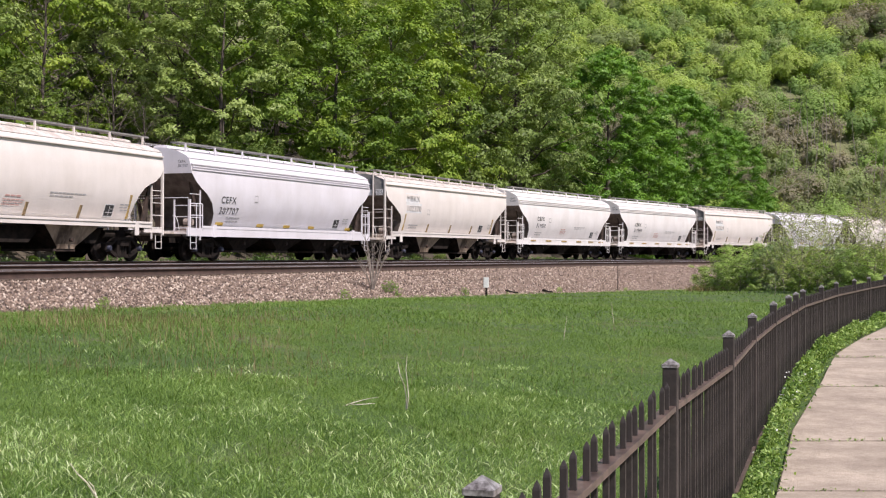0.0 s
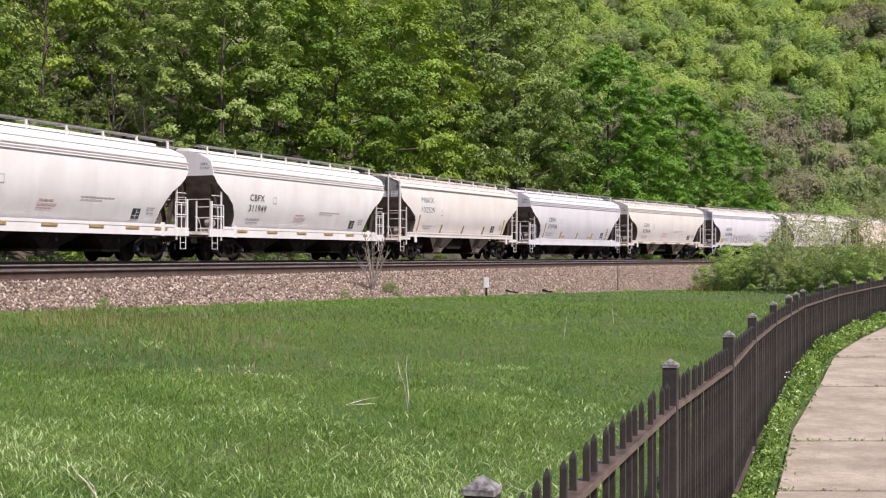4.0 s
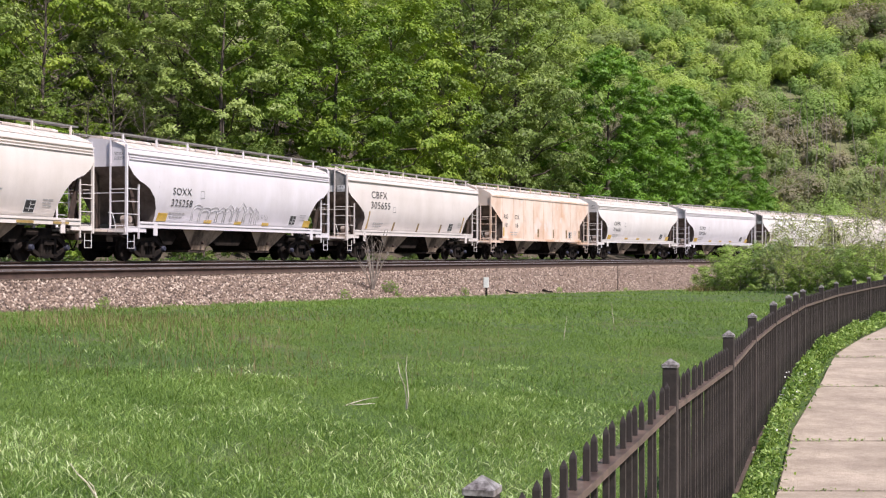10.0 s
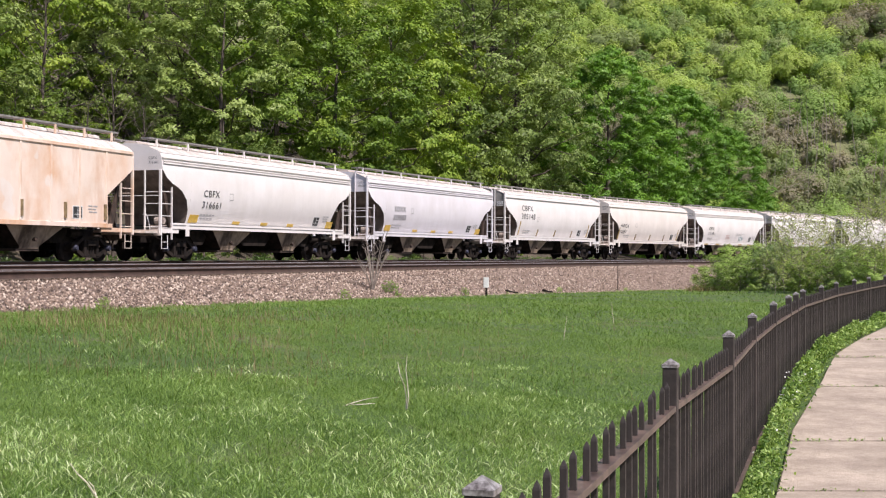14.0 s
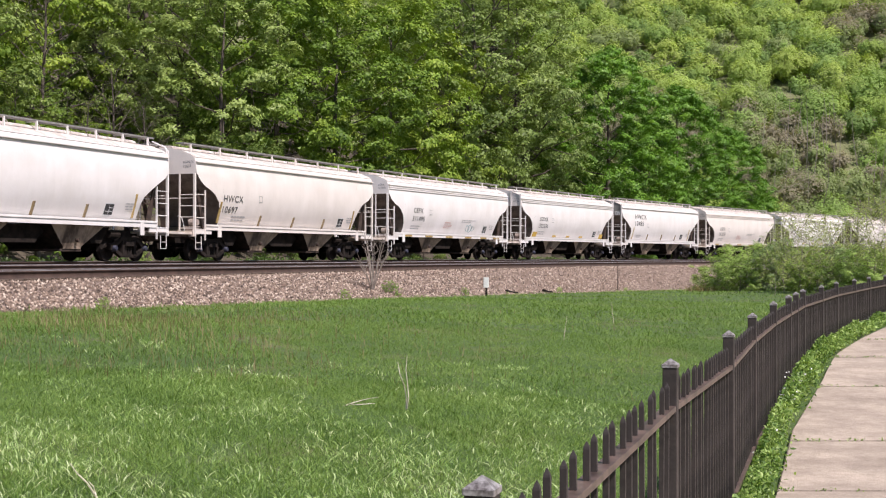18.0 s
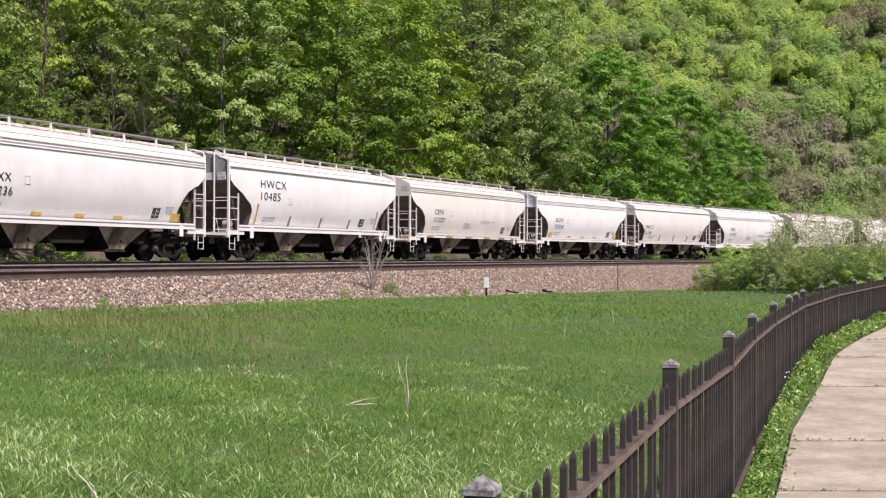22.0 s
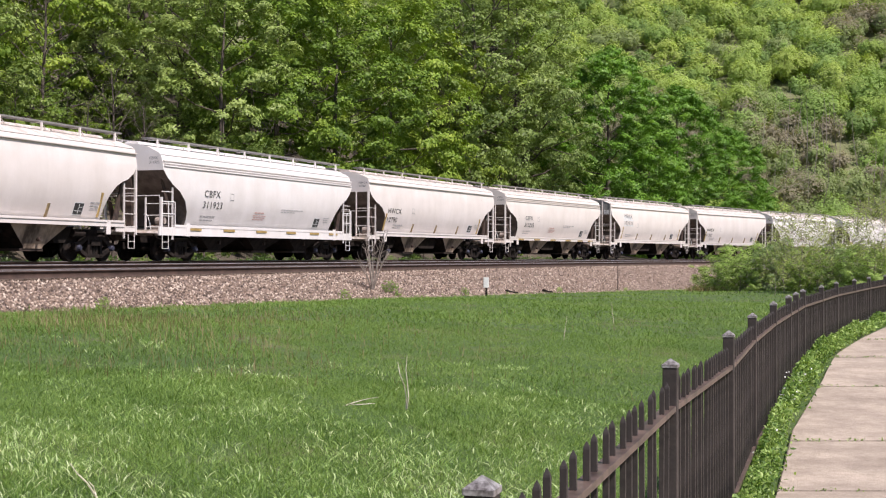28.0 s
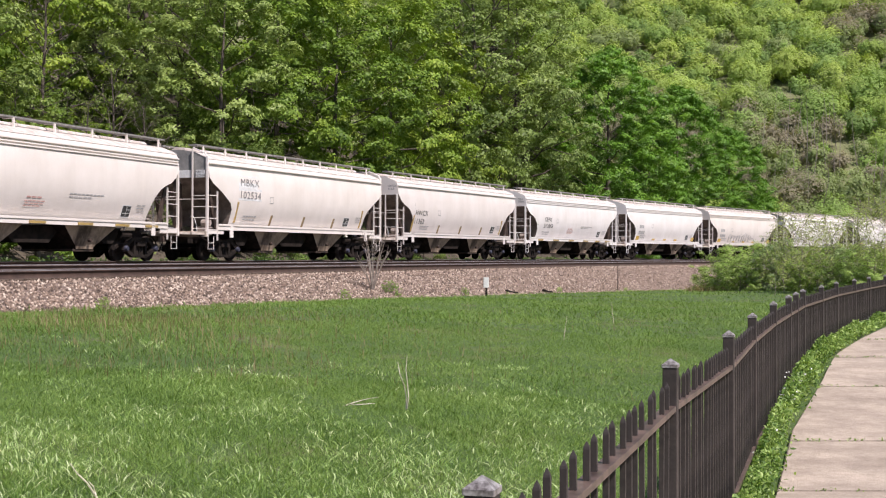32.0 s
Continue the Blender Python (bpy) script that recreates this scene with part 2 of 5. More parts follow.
def fast_mesh(name, verts, quads, material):
    """A large mesh of quads straight from arrays."""
    me = bpy.data.meshes.new(name)
    nv, nf = len(verts), len(quads)
    k = quads.shape[1]
    me.vertices.add(nv)
    me.vertices.foreach_set("co", np.asarray(verts, np.float32).ravel())
    me.loops.add(nf * k)
    me.loops.foreach_set("vertex_index", np.asarray(quads, np.int32).ravel())
    me.polygons.add(nf)
    me.polygons.foreach_set("loop_start", np.arange(0, nf * k, k, dtype=np.int32))
    me.update(calc_edges=True)
    me.materials.append(material)
    return me


def part(name, me, parent, label="", m=None):
    ob = new(name, me)
    ob.parent = parent
    if m is not None:
        ob.matrix_basis = m
    if label:
        ob["label"] = label
    return ob


def thing(name, label, category, m=None, group="", kind="", data=None):
    ob = new(name, data)
    if m is not None:
        ob.matrix_basis = m
    return tagged(ob, label, category, group, kind)


# ---- the line of the railway ----
TH, K1, K2, GRADE = 1.2046, -0.002598, -0.000004, -0.00427
ST = np.arange(-470.0, 660.0, 0.5)


def heading(s):
    s = np.maximum(s, -470)
    far = np.clip(s, 0, 150)
    return TH + K1 * s + K2 * far * (2 * np.maximum(s, 0) - far)


_h = heading(ST + 0.25)
_x, _y = np.cumsum(np.cos(_h) * 0.5), np.cumsum(np.sin(_h) * 0.5)
_i = int(np.argmin(abs(ST)))
TX = np.concatenate([[0], _x[:-1]])
TY = np.concatenate([[0], _y[:-1]])
TX, TY = TX - TX[_i] - 10.984, TY - TY[_i] + 52.231


def track_z(s):
    return 1.263 + GRADE * s


def on_track(s, q=0.0, dz=0.0):
    """The place at s metres along the line and q metres towards the field."""
    h = heading(s)
    x, y = np.interp(s, ST, TX), np.interp(s, ST, TY)
    return x + q * np.sin(h), y - q * np.cos(h), track_z(s) + dz


def to_track(x, y, lo=-470, hi=660):
    """s and q of places on the ground."""
    x, y = np.atleast_1d(np.asarray(x, float)), np.atleast_1d(np.asarray(y, float))
    k = np.nonzero((ST >= lo) & (ST <= hi))[0]
    sx, sy = TX[k].astype(np.float32), TY[k].astype(np.float32)
    best = np.empty(len(x), int)
    for a in range(0, len(x), 4000):
        b = slice(a, a + 4000)
        d = (x[b, None].astype(np.float32) - sx) ** 2 + (y[b, None].astype(np.float32) - sy) ** 2
        best[b] = np.argmin(d, 1)
    s0 = ST[k[best]]
    h = heading(s0)
    dx, dy = x - TX[k[best]], y - TY[k[best]]
    return s0 + dx * np.cos(h) + dy * np.sin(h), dx * np.sin(h) - dy * np.cos(h)


def smooth(a, b, v):
    t = np.clip((v - a) / (b - a), 0, 1)
    return t * t * (3 - 2 * t)


TOE = 12.5
FENCE = [(-0.55, 0.9), (0.083, 2.87), (1.007, 5.98), (1.71, 8.09), (2.38, 10.4), (3.13, 12.8), (3.76, 14.7), (4.10, 15.7), (4.50, 16.9), (5.29, 18.9), (6.11, 21.0), (7.0, 23.0), (7.88, 25.0), (8.9, 27.2), (10.0, 29.4), (11.4, 31.8)]
FY = np.array([p[1] for p in FENCE])
FX = np.array([p[0] for p in FENCE])


def fence_x(y):
    return np.interp(y, FY, FX)


def toe_z(s):
    return np.clip(0.06 - 0.0195 * s, -0.9, 0.75)


def walk_rise(y):
    """The walk climbs a little along the fence."""
    return 0.27 * smooth(9.0, 17.0, y)


def ground_z(x, y, s=None, q=None):
    """Height of the ground."""
    x, y = np.atleast_1d(np.asarray(x, float)), np.atleast_1d(np.asarray(y, float))
    if s is None:
        s, q = to_track(x, y)
    tz = toe_z(s)
    z = tz + (0.0 - tz) * smooth(TOE, TOE + 16, q)
    z = z + 0.05 * np.sin(x * 0.7 + 1.3) * np.cos(y * 0.5) * smooth(TOE, TOE + 4, q) * (1 - smooth(TOE + 7, TOE + 15, q))
    near = smooth(fence_x(y) - 3.0, fence_x(y) - 0.1, x) * (y > -20) * (y < 34)
    z = z * (1 - near) - 0.03 * near + walk_rise(y) * smooth(fence_x(y) - 0.5, fence_x(y), x) * (y < 34)
    bed = track_z(s) - 0.9
    z = np.where(q < TOE, bed + (tz - bed) * smooth(TOE - 4, TOE, q), z)
    # wooded slope behind the line, until the valley opens
    slope = np.clip(-q - 9.0, 0, 75) * 0.50 * (1 - smooth(62, 100, s))
    z = np.where(q < -2.5, bed + 0.5 * smooth(2.5, 5.5, -q) + slope, z)
    far = np.hypot(x, y)
    hill = np.clip(far - 190, 0, 330) * 0.47 * smooth(-0.2, 0.25, y / (far + 1e-6)) * np.where(s > 40, smooth(8, 40, -q), smooth(-60, -20, -q))
    z = np.maximum(z, hill - 2.0)
    return z

# ---- the ground ----
def spaced(lo, hi, a, b, step, grow=1.18):
    """Grid lines: even between a and b, wider and wider outside."""
    mid = list(np.arange(a, b + step / 2, step))
    d, v = step, mid[-1]
    while v < hi:
        d *= grow
        v += d
        mid.append(v)
    d, v = step, mid[0]
    while v > lo:
        d *= grow
        v -= d
        mid.insert(0, v)
    return np.array(mid)


def build_ground():
    gx, gy = spaced(-2400, 2400, -45, 75, 1.0), spaced(-2400, 2400, -6, 130, 1.0)
    X, Y = np.meshgrid(gx, gy)
    Z = ground_z(X.ravel(), Y.ravel())
    nx, ny = len(gx), len(gy)
    v = np.stack([X.ravel(), Y.ravel(), Z], 1)
    i = (np.arange(ny - 1)[:, None] * nx + np.arange(nx - 1)).ravel()
    me = fast_mesh("ground", v, np.stack([i, i + 1, i + nx + 1, i + nx], 1), M["grass_ground"])
    me.materials.append(M["forest_floor"])
    me.materials.append(M["hill_floor"])
    cx, cy = v[i, 0] + 0.5, v[i, 1] + 0.5
    s, q = to_track(cx, cy)
    me.polygons.foreach_set("material_index", np.where((np.hypot(cx, cy) > 150) | ((cx > 25) & (q < -8)), 2, np.where(q < -6.5, 1, 0)).astype(np.int32))
    me.shade_smooth()
    thing("ground", "grassy field rising to a wooded hillside", "ground", kind="structure", data=me)


build_ground()


def sweep(rows, s_list):
    """A band along the line: rows of (q, height above the rail top or a function of s for the height itself)."""
    n = len(rows)
    pts = []
    for s in s_list:
        for q, z in rows:
            x, y, zz = on_track(s, q)
            pts.append((x, y, float(z(s)) if callable(z) else zz + z))
    i = (np.arange(len(s_list) - 1)[:, None] * n + np.arange(n - 1)).ravel()
    return np.array(pts), np.stack([i, i + 1, i + n + 1, i + n], 1)


BED = [(-4.2, -0.95), (-2.3, -0.24), (-0.9, -0.21), (0.9, -0.21), (2.0, -0.25), (3.2, -0.28), (5.0, -0.28), (6.2, -0.34), (7.3, -0.35), (9.1, -0.35), (9.9, -0.40),
       (10.5, -0.52), (11.5, lambda s: 0.5 * (track_z(s) - 0.52) + 0.5 * toe_z(s)), (12.5, lambda s: toe_z(s) + 0.03), (13.3, lambda s: toe_z(s) - 0.12)]
verts, quads = sweep(BED, np.concatenate([np.arange(-470, -30, 8.0), np.arange(-30, 90, 1.0), np.arange(90, 655, 5.0)]))
me = fast_mesh("ballast_bed", verts, quads, M["ballast"])
me.materials.append(M["dark_ballast"])
# the bed's top around the tracks is darker than its shoulders
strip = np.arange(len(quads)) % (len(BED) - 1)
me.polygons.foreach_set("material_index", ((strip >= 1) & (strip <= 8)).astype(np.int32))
me.shade_smooth()
thing("ballast_bed", "pinkish-brown crushed stone railway bed", "gravel", kind="structure", data=me)

RAIL_TOP = [(-0.036, 0.0), (-0.03, 0.006), (0.03, 0.006), (0.036, 0.0)]
RAIL_WEB = [(-0.07, -0.172), (-0.07, -0.16), (-0.012, -0.145), (-0.009, -0.045), (-0.036, -0.034), (-0.036, 0.0), (0.036, 0.0), (0.036, -0.034), (0.009, -0.045), (0.012, -0.145), (0.07, -0.16), (0.07, -0.172)]


def build_track(q0, dz, label, tie_parts):
    tr = thing("railway_track", label, "track", kind="structure")
    sl = np.concatenate([np.arange(-470, -30, 6.0), np.arange(-30, 120, 2.0), np.arange(120, 655, 6.0)])
    for g in (-0.7525, 0.7525):
        v, f = sweep([(q0 + g + a, dz + b - 0.006) for a, b in RAIL_WEB], sl)
        rail = part("rail", fast_mesh("rail", v, f, M["rail_steel"]), tr, "rust-brown steel rail")
        v, f = sweep([(q0 + g + a, dz + b - 0.006) for a, b in RAIL_TOP], sl)
        part("running_surface", fast_mesh("running_surface", v, f, M["rail_top"]), rail, "polished rail head")
    one = Shape().box(-0.115, 0.115, -1.3, 1.3, -0.18, 0.0, 0.015).mesh("tie", M["tie"])
    rest_v, rest_f = [], []
    for k, s in enumerate(np.arange(-30, 130, 0.53)):
        x, y, z = on_track(s, q0, dz - 0.168)
        m = pose(x, y, z + random.uniform(-0.01, 0.005), 0, 0, math.degrees(heading(s)) + random.uniform(-1, 1))
        if tie_parts and s < 75:
            part("tie", one, tr, "", m)
        else:
            o = len(rest_v)
            rest_v += [tuple(m @ vv.co) for vv in one.vertices]
            rest_f += [tuple(i + o for i in p.vertices) for p in one.polygons]
    sh = Shape()
    sh.v, sh.f = rest_v, rest_f
    st = part("ties", sh.mesh("ties", M["tie"]), tr)
    st["kind"] = "stuff"


build_track(8.2, -0.143, "empty near track of rusty rails on timber ties", True)
build_track(4.1, -0.07, "middle track of rusty rails on timber ties", False)
build_track(0.0, 0.0, "track of rusty rails under the train", False)

# ---- covered hopper cars ----
HALF = 7.95          # half length of the hull
TRUCK = 6.05         # truck centre from the middle
KINDS = {
    "round": dict(sill=(1.20, 1.42), tabs=0, ribs=0),
    "deep": dict(sill=(0.95, 1.36), tabs=0, ribs=0),
    "tabbed": dict(sill=(1.22, 1.46), tabs=4, ribs=0),
    "round_tabbed": dict(sill=(1.20, 1.42), tabs=4, ribs=0),
    "ribbed": dict(sill=(1.16, 1.30), tabs=0, ribs=9),
}
SIDE = [(1.20, 1.19), (1.5, 1.32), (1.8, 1.432), (2.1, 1.518), (2.3, 1.556), (2.5, 1.580), (2.7, 1.594), (2.9, 1.60), (3.4, 1.585), (3.70, 1.535), (3.81, 1.52)]   # height, half width


def half_width(z, kind):
    if kind == "ribbed":
        return 1.53
    return float(np.interp(z, [a for a, b in SIDE], [b for a, b in SIDE]))


def hull_mesh(kind):
    sill = KINDS[kind]["sill"][1]
    roof = [(3.72, 1.52), (3.90, 1.47), (4.02, 1.36), (4.24, 0.90), (4.35, 0.45), (4.38, 0.0)]
    cut = [(0.0, 3.36), (0.03, 3.34), (0.25, 3.10), (0.62, 2.84), (1.10, 2.60), (1.52, 2.26), (1.78, 1.86), (1.86, 1.55), (1.87, sill - 0.05)]
    if kind in ("round", "round_tabbed"):
        cut = [(0.0, 3.36), (0.03, 3.34), (0.25, 3.10), (0.62, 2.88), (0.95, 2.78), (1.30, 2.62), (1.66, 2.30), (1.86, 1.92), (1.92, 1.62), (1.92, sill - 0.05)]
    lift = 0.0 if kind == "deep" else 0.11
    roof = [(z + lift * (4.4 - z) / 0.7, w) for z, w in roof]
    if kind == "tabbed":
        cut = [(0.0, 3.26), (0.03, 3.24), (0.25, 3.06), (0.9, 2.74), (1.62, 2.32), (1.80, 2.05), (1.84, sill - 0.05)]
    if kind == "ribbed":
        cut = [(0.0, 3.25), (0.02, 3.22), (1.55, 2.30), (1.62, 2.20), (1.64, 1.6), (1.66, sill - 0.05)]
        roof = [(3.86, 1.53), (3.92, 1.50), (4.02, 1.36), (4.22, 0.95), (4.33, 0.5), (4.36, 0.0)]
    stations = [(-HALF + e, b) for e, b in cut] + [(x, sill - 0.05) for x in (-4, 0, 4)] + [(HALF - e, b) for e, b in cut[::-1]]
    rings = []
    for x, bot in stations:
        zs = [bot + ((3.70 if kind == "deep" else 3.81) - bot) * i / 11 for i in range(12)]
        half = [(z, half_width(z, kind)) for z in zs] + roof
        ring = [(x, -w, z) for z, w in half] + [(x, w, z) for z, w in half[-2::-1]]
        rings.append(ring)
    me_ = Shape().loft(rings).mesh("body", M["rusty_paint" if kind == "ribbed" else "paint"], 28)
    # dark brown on undersides and end slopes: shade put into the colour
    me_.materials.append(M["end_shade"])
    me_.materials.append(M["roof_dust"])
    me_.materials.append(M["grey_end"])
    for p in me_.polygons:
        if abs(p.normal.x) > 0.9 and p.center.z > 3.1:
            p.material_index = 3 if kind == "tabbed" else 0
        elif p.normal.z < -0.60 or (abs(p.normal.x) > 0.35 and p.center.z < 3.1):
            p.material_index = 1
        elif p.normal.z > 0.7 and kind != "deep":
            p.material_index = 2
    return me_


def side_strip(kind, x0, x1, z0, z1, proud, n=1):
    """A thin plate that follows the near side of the hull."""
    sh = Shape()
    rows = [[(x, -half_width(z, kind) - d, z) for x, z in ((x0, z0), (x1, z0), (x1, z1), (x0, z1))] for d in (-0.01, proud)]
    return sh.loft(rows)


def truck_meshes():
    out = {}
    sh = Shape().prism([(-1.15, 0.62), (-0.80, 0.66), (-0.48, 0.86), (0.48, 0.86), (0.80, 0.66), (1.15, 0.62), (1.15, 0.50), (0.78, 0.53), (0.45, 0.74), (-0.45, 0.74), (-0.78, 0.53), (-1.15, 0.50)], -0.09, 0.09)
    sh.prism([(-1.15, 0.50), (-0.84, 0.46), (-0.41, 0.24), (0.41, 0.24), (0.84, 0.46), (1.15, 0.50), (1.15, 0.40), (0.88, 0.33), (0.45, 0.13), (-0.45, 0.13), (-0.88, 0.33), (-1.15, 0.40)], -0.08, 0.08)
    for x in (-0.36, 0.36):
        sh.box(x - 0.07, x + 0.07, -0.10, 0.08, 0.18, 0.80, 0.01)
    sh.box(-0.30, 0.30, -0.16, 0.05, 0.54, 0.72, 0.03)
    out["side_frame"] = sh.mesh("side_frame", M["dark_steel"])
    sp = Shape()
    for x in (-0.17, 0.0, 0.17):
        sp.tube([(x, -0.02, 0.22), (x, -0.02, 0.56)], 0.07, 8)
    out["spring_group"] = sp.mesh("spring_group", M["dark_steel"])
    out["truck_bolster"] = Shape().box(-0.2, 0.2, -1.0, 1.0, 0.50, 0.78, 0.04).mesh("truck_bolster", M["dark_steel"])
    ws = Shape()
    for sgn in (-1, 1):
        prof = [(0.66, 0.44), (0.69, 0.475), (0.71, 0.457), (0.80, 0.452), (0.80, 0.40), (0.765, 0.36), (0.755, 0.2), (0.79, 0.16), (0.79, 0.09)]
        ws.disc(0, 0, 0, [(sgn * a, r) for a, r in prof], 24)
    ws.disc(0, 0, 0, [(-1.12, 0.06), (-0.7, 0.08), (0.7, 0.08), (1.12, 0.06)], 10)
    for k in range(3):
        a = 2 * math.pi * k / 3
        ws.tube([(0.05 * math.cos(a), -1.20, 0.05 * math.sin(a)), (0.05 * math.cos(a), -1.1, 0.05 * math.sin(a))], 0.018, 5)
    out["wheelset"] = ws.mesh("wheelset", M["dark_steel"], 40)
    out["bearing"] = Shape().disc(0, 0, 0, [(-0.13, 0.04), (-0.13, 0.08), (-0.10, 0.10), (0.06, 0.12), (0.06, 0.05)], 14).mesh("bearing", M["bearing_blue"], 40)
    return out


M["bearing_blue"] = surf("bearing_grime", (0.025, 0.025, 0.04), (0.065, 0.07, 0.11), 6, 50, 0.6, 0.2, 0.1)
TM = truck_meshes()
WHEELS = []          # (wheelset, place on its truck) of every car


def add_truck(car, x):
    tk = part("truck", TM["truck_bolster"], car, "dark cast-steel truck", pose(x, 0, 0))
    for sgn in (-1, 1):
        part("side_frame", TM["side_frame"], tk, "", pose(0, sgn * 1.02, 0))
        part("spring_group", TM["spring_group"], tk, "", pose(0, sgn * 1.0, 0))
    for ax in (-0.97, 0.97):
        w = part("wheelset", TM["wheelset"], tk, "steel wheels on an axle", pose(ax, 0, 0.457))
        w["axle"] = 1 if ax > 0 else 0
        for sgn in (-1, 1):
            part("bearing", TM["bearing"], tk, "", pose(ax, sgn * 1.08, 0.457) @ pose(0, 0, 0, 0, 0, 0 if sgn < 0 else 180))


def build_car(kind):
    """One hopper car along its own x axis, rail top at height 0, the near side at -y."""
    k = KINDS[kind]
    car = new("covered_hopper")
    coat = M["rusty_paint" if kind == "ribbed" else "paint"]
    frame_coat = M["grimy_paint"]
    body = part("body", hull_mesh(kind), car)
    z0, z1 = k["sill"]
    for sgn in (-1, 1):
        sh = Shape()
        if kind == "deep":
            sh.box(-HALF - 0.15, HALF + 0.15, 1.44, 1.52, z0, z1 - 0.10, 0.01).box(-HALF + 0.9, HALF - 0.9, 1.44, 1.535, z1 - 0.10, z1, 0.01)
        elif kind == "ribbed":
            sh.box(-HALF + 1.3, HALF - 1.3, 1.42, 1.55, z0, z1, 0.01).box(-HALF - 0.1, -HALF + 1.9, 1.42, 1.5, 1.02, 1.16, 0.01).box(HALF - 1.9, HALF + 0.1, 1.42, 1.5, 1.02, 1.16, 0.01)
        else:
            sh.box(-HALF + 0.75, HALF - 0.75, 1.42, 1.56, z1 - 0.07, z1, 0.01).box(-HALF + 0.75, HALF - 0.75, 1.43, 1.53, z0, z1 - 0.07, 0.0)
            sh.box(-HALF - 0.1, -HALF + 1.2, 1.44, 1.5, z0 - 0.16, z0, 0.0).box(HALF - 1.2, HALF + 0.1, 1.44, 1.5, z0 - 0.16, z0, 0.0)
        me_ = sh.mesh("side_sill", coat)
        part("side_sill", me_, car, "painted side sill", pose(0, 0, 0, 0, 0, 180 if sgn < 0 else 0))
    # eave rail
    eave = Shape()
    if kind == "ribbed":
        eave.box(-HALF, HALF, 1.50, 1.57, 3.78, 3.88, 0.01)
    else:
        up = 0.0 if kind == "deep" else 0.11
        eave.box(-HALF + 0.02, HALF - 0.02, 1.45, 1.60, 3.69 + up, 3.74 + up, 0.01)
        eave.box(-HALF + 0.02, HALF - 0.02, 1.42, 1.48, 3.93 + up * 0.6, 3.96 + up * 0.6, 0.01)
    em = eave.mesh("eave_rail", coat)
    for sgn in (-1, 1):
        part("eave_rail", em, car, "", pose(0, 0, 0, 0, 0, 180 if sgn < 0 else 0))
    if kind in ("round", "deep"):
        for zz in (3.60, 3.70) if kind == "round" else (3.50, 3.60):
            part("seam", side_strip(kind, -HALF + 0.05, HALF - 0.05, zz, zz + 0.035, 0.050).mesh("seam", coat), car)
    if kind == "deep":
        guard = Shape()
        for zz in (1.75, 2.20):
            guard.tube([(0, 0, zz), (0.85, 0, zz)], 0.022, 5)
        guard.tube([(0.85, 0, 1.2), (0.85, 0, 2.2)], 0.022, 5).tube([(0.42, 0, 1.2), (0.42, 0, 2.2)], 0.022, 5)
        gm = guard.mesh("platform_guard", coat)
        for end in (-1, 1):
            for sgn in (-1, 1):
                part("platform_guard", gm, car, "white platform guard rail", pose(end * HALF, sgn * 1.53, 0, 0, 0, 0 if end < 0 else 180))
    # roof hatches, running boards and their brackets
    hs = Shape()
    prof = [(-0.33, 4.34), (-0.30, 4.44), (-0.17, 4.49), (0.17, 4.49), (0.30, 4.44), (0.33, 4.34)]
    hs.loft([[(x, y, z) for y, z in prof] for x in (-1.5, 1.5)])
    hatch = hs.mesh("hatch_cover", M["roof_dust" if kind != "deep" else "paint"], 30)
    for x in (-6.2, -3.1, 0.0, 3.1, 6.2):
        part("hatch_cover", hatch, car, "", pose(x, 0, 0))
    rb = Shape().box(-HALF + 0.05, HALF - 0.05, -0.20, 0.20, -0.03, 0.025, 0.005)
    rbm = rb.mesh("running_board", M["grey_grate"])
    brk = Shape().box(-0.025, 0.025, -0.22, 0.20, -0.06, -0.02)
    brk.box(-0.03, 0.03, -0.225, -0.165, -0.34, -0.03)
    brk.tube([(0.0, -0.19, -0.08), (0.30, -0.1, -0.16), (0.42, -0.05, -0.26)], 0.014, 4)
    brm = brk.mesh("bracket", coat)
    for sgn in (-1, 1):
        part("running_board", rbm, car, "grey steel grating walkway", pose(0, sgn * 0.78, 4.56))
        n = 10 if kind in ("tabbed", "ribbed") else 8
        for i in range(n):
            part("bracket", brm, car, "", pose(-7.45 + 14.9 * i / (n - 1), sgn * 0.78, 4.56, 0, 0, 0 if sgn < 0 else 180))
    # ends: posts, ladders, platform, rails, slope braces
    tall_post = kind == "tabbed"
    post = Shape().box(-0.04, 0.04, -0.05, 0.05, 0.95, {"tabbed": 4.1, "ribbed": 3.8, "deep": 2.35}.get(kind, 3.36), 0.01)
    if tall_post:
        post.tube([(0, 0, 4.05), (0, 0.1, 4.22), (0, 0.65, 4.44)], 0.03, 5)
    pm = post.mesh("corner_post", coat)
    lad = Shape().box(-0.02, 0.02, -0.03, 0.03, 0.80, 2.75).mesh("ladder", coat)
    rung = Shape().tube([(0, 0, 0), (0.72, 0, 0)], 0.016, 5).mesh("rung", coat)
    rung_y = Shape().tube([(0, 0, 0), (0, 0.55, 0)], 0.016, 5).mesh("rung", coat)
    step = Shape().tube([(-0.2, 0, 0.95), (-0.2, 0, 0.46), (0.2, 0, 0.46), (0.2, 0, 0.95)], 0.015, 5).tube([(-0.2, 0, 0.70), (0.2, 0, 0.70)], 0.013, 5).mesh("stirrup_step", coat)
    plat = Shape().box(-1.0, 0.45, -1.44, 1.44, 1.02, 1.10, 0.0).box(-0.12, 0.0, -1.5, 1.5, 0.94, 1.16).mesh("end_platform", frame_coat)
    post_web = Shape().prism([(0.1, 1.1), (0.35, 1.1), (0.30, 3.2), (0.05, 3.2)], -0.12, 0.12).mesh("end_brace", M["brown_steel"])
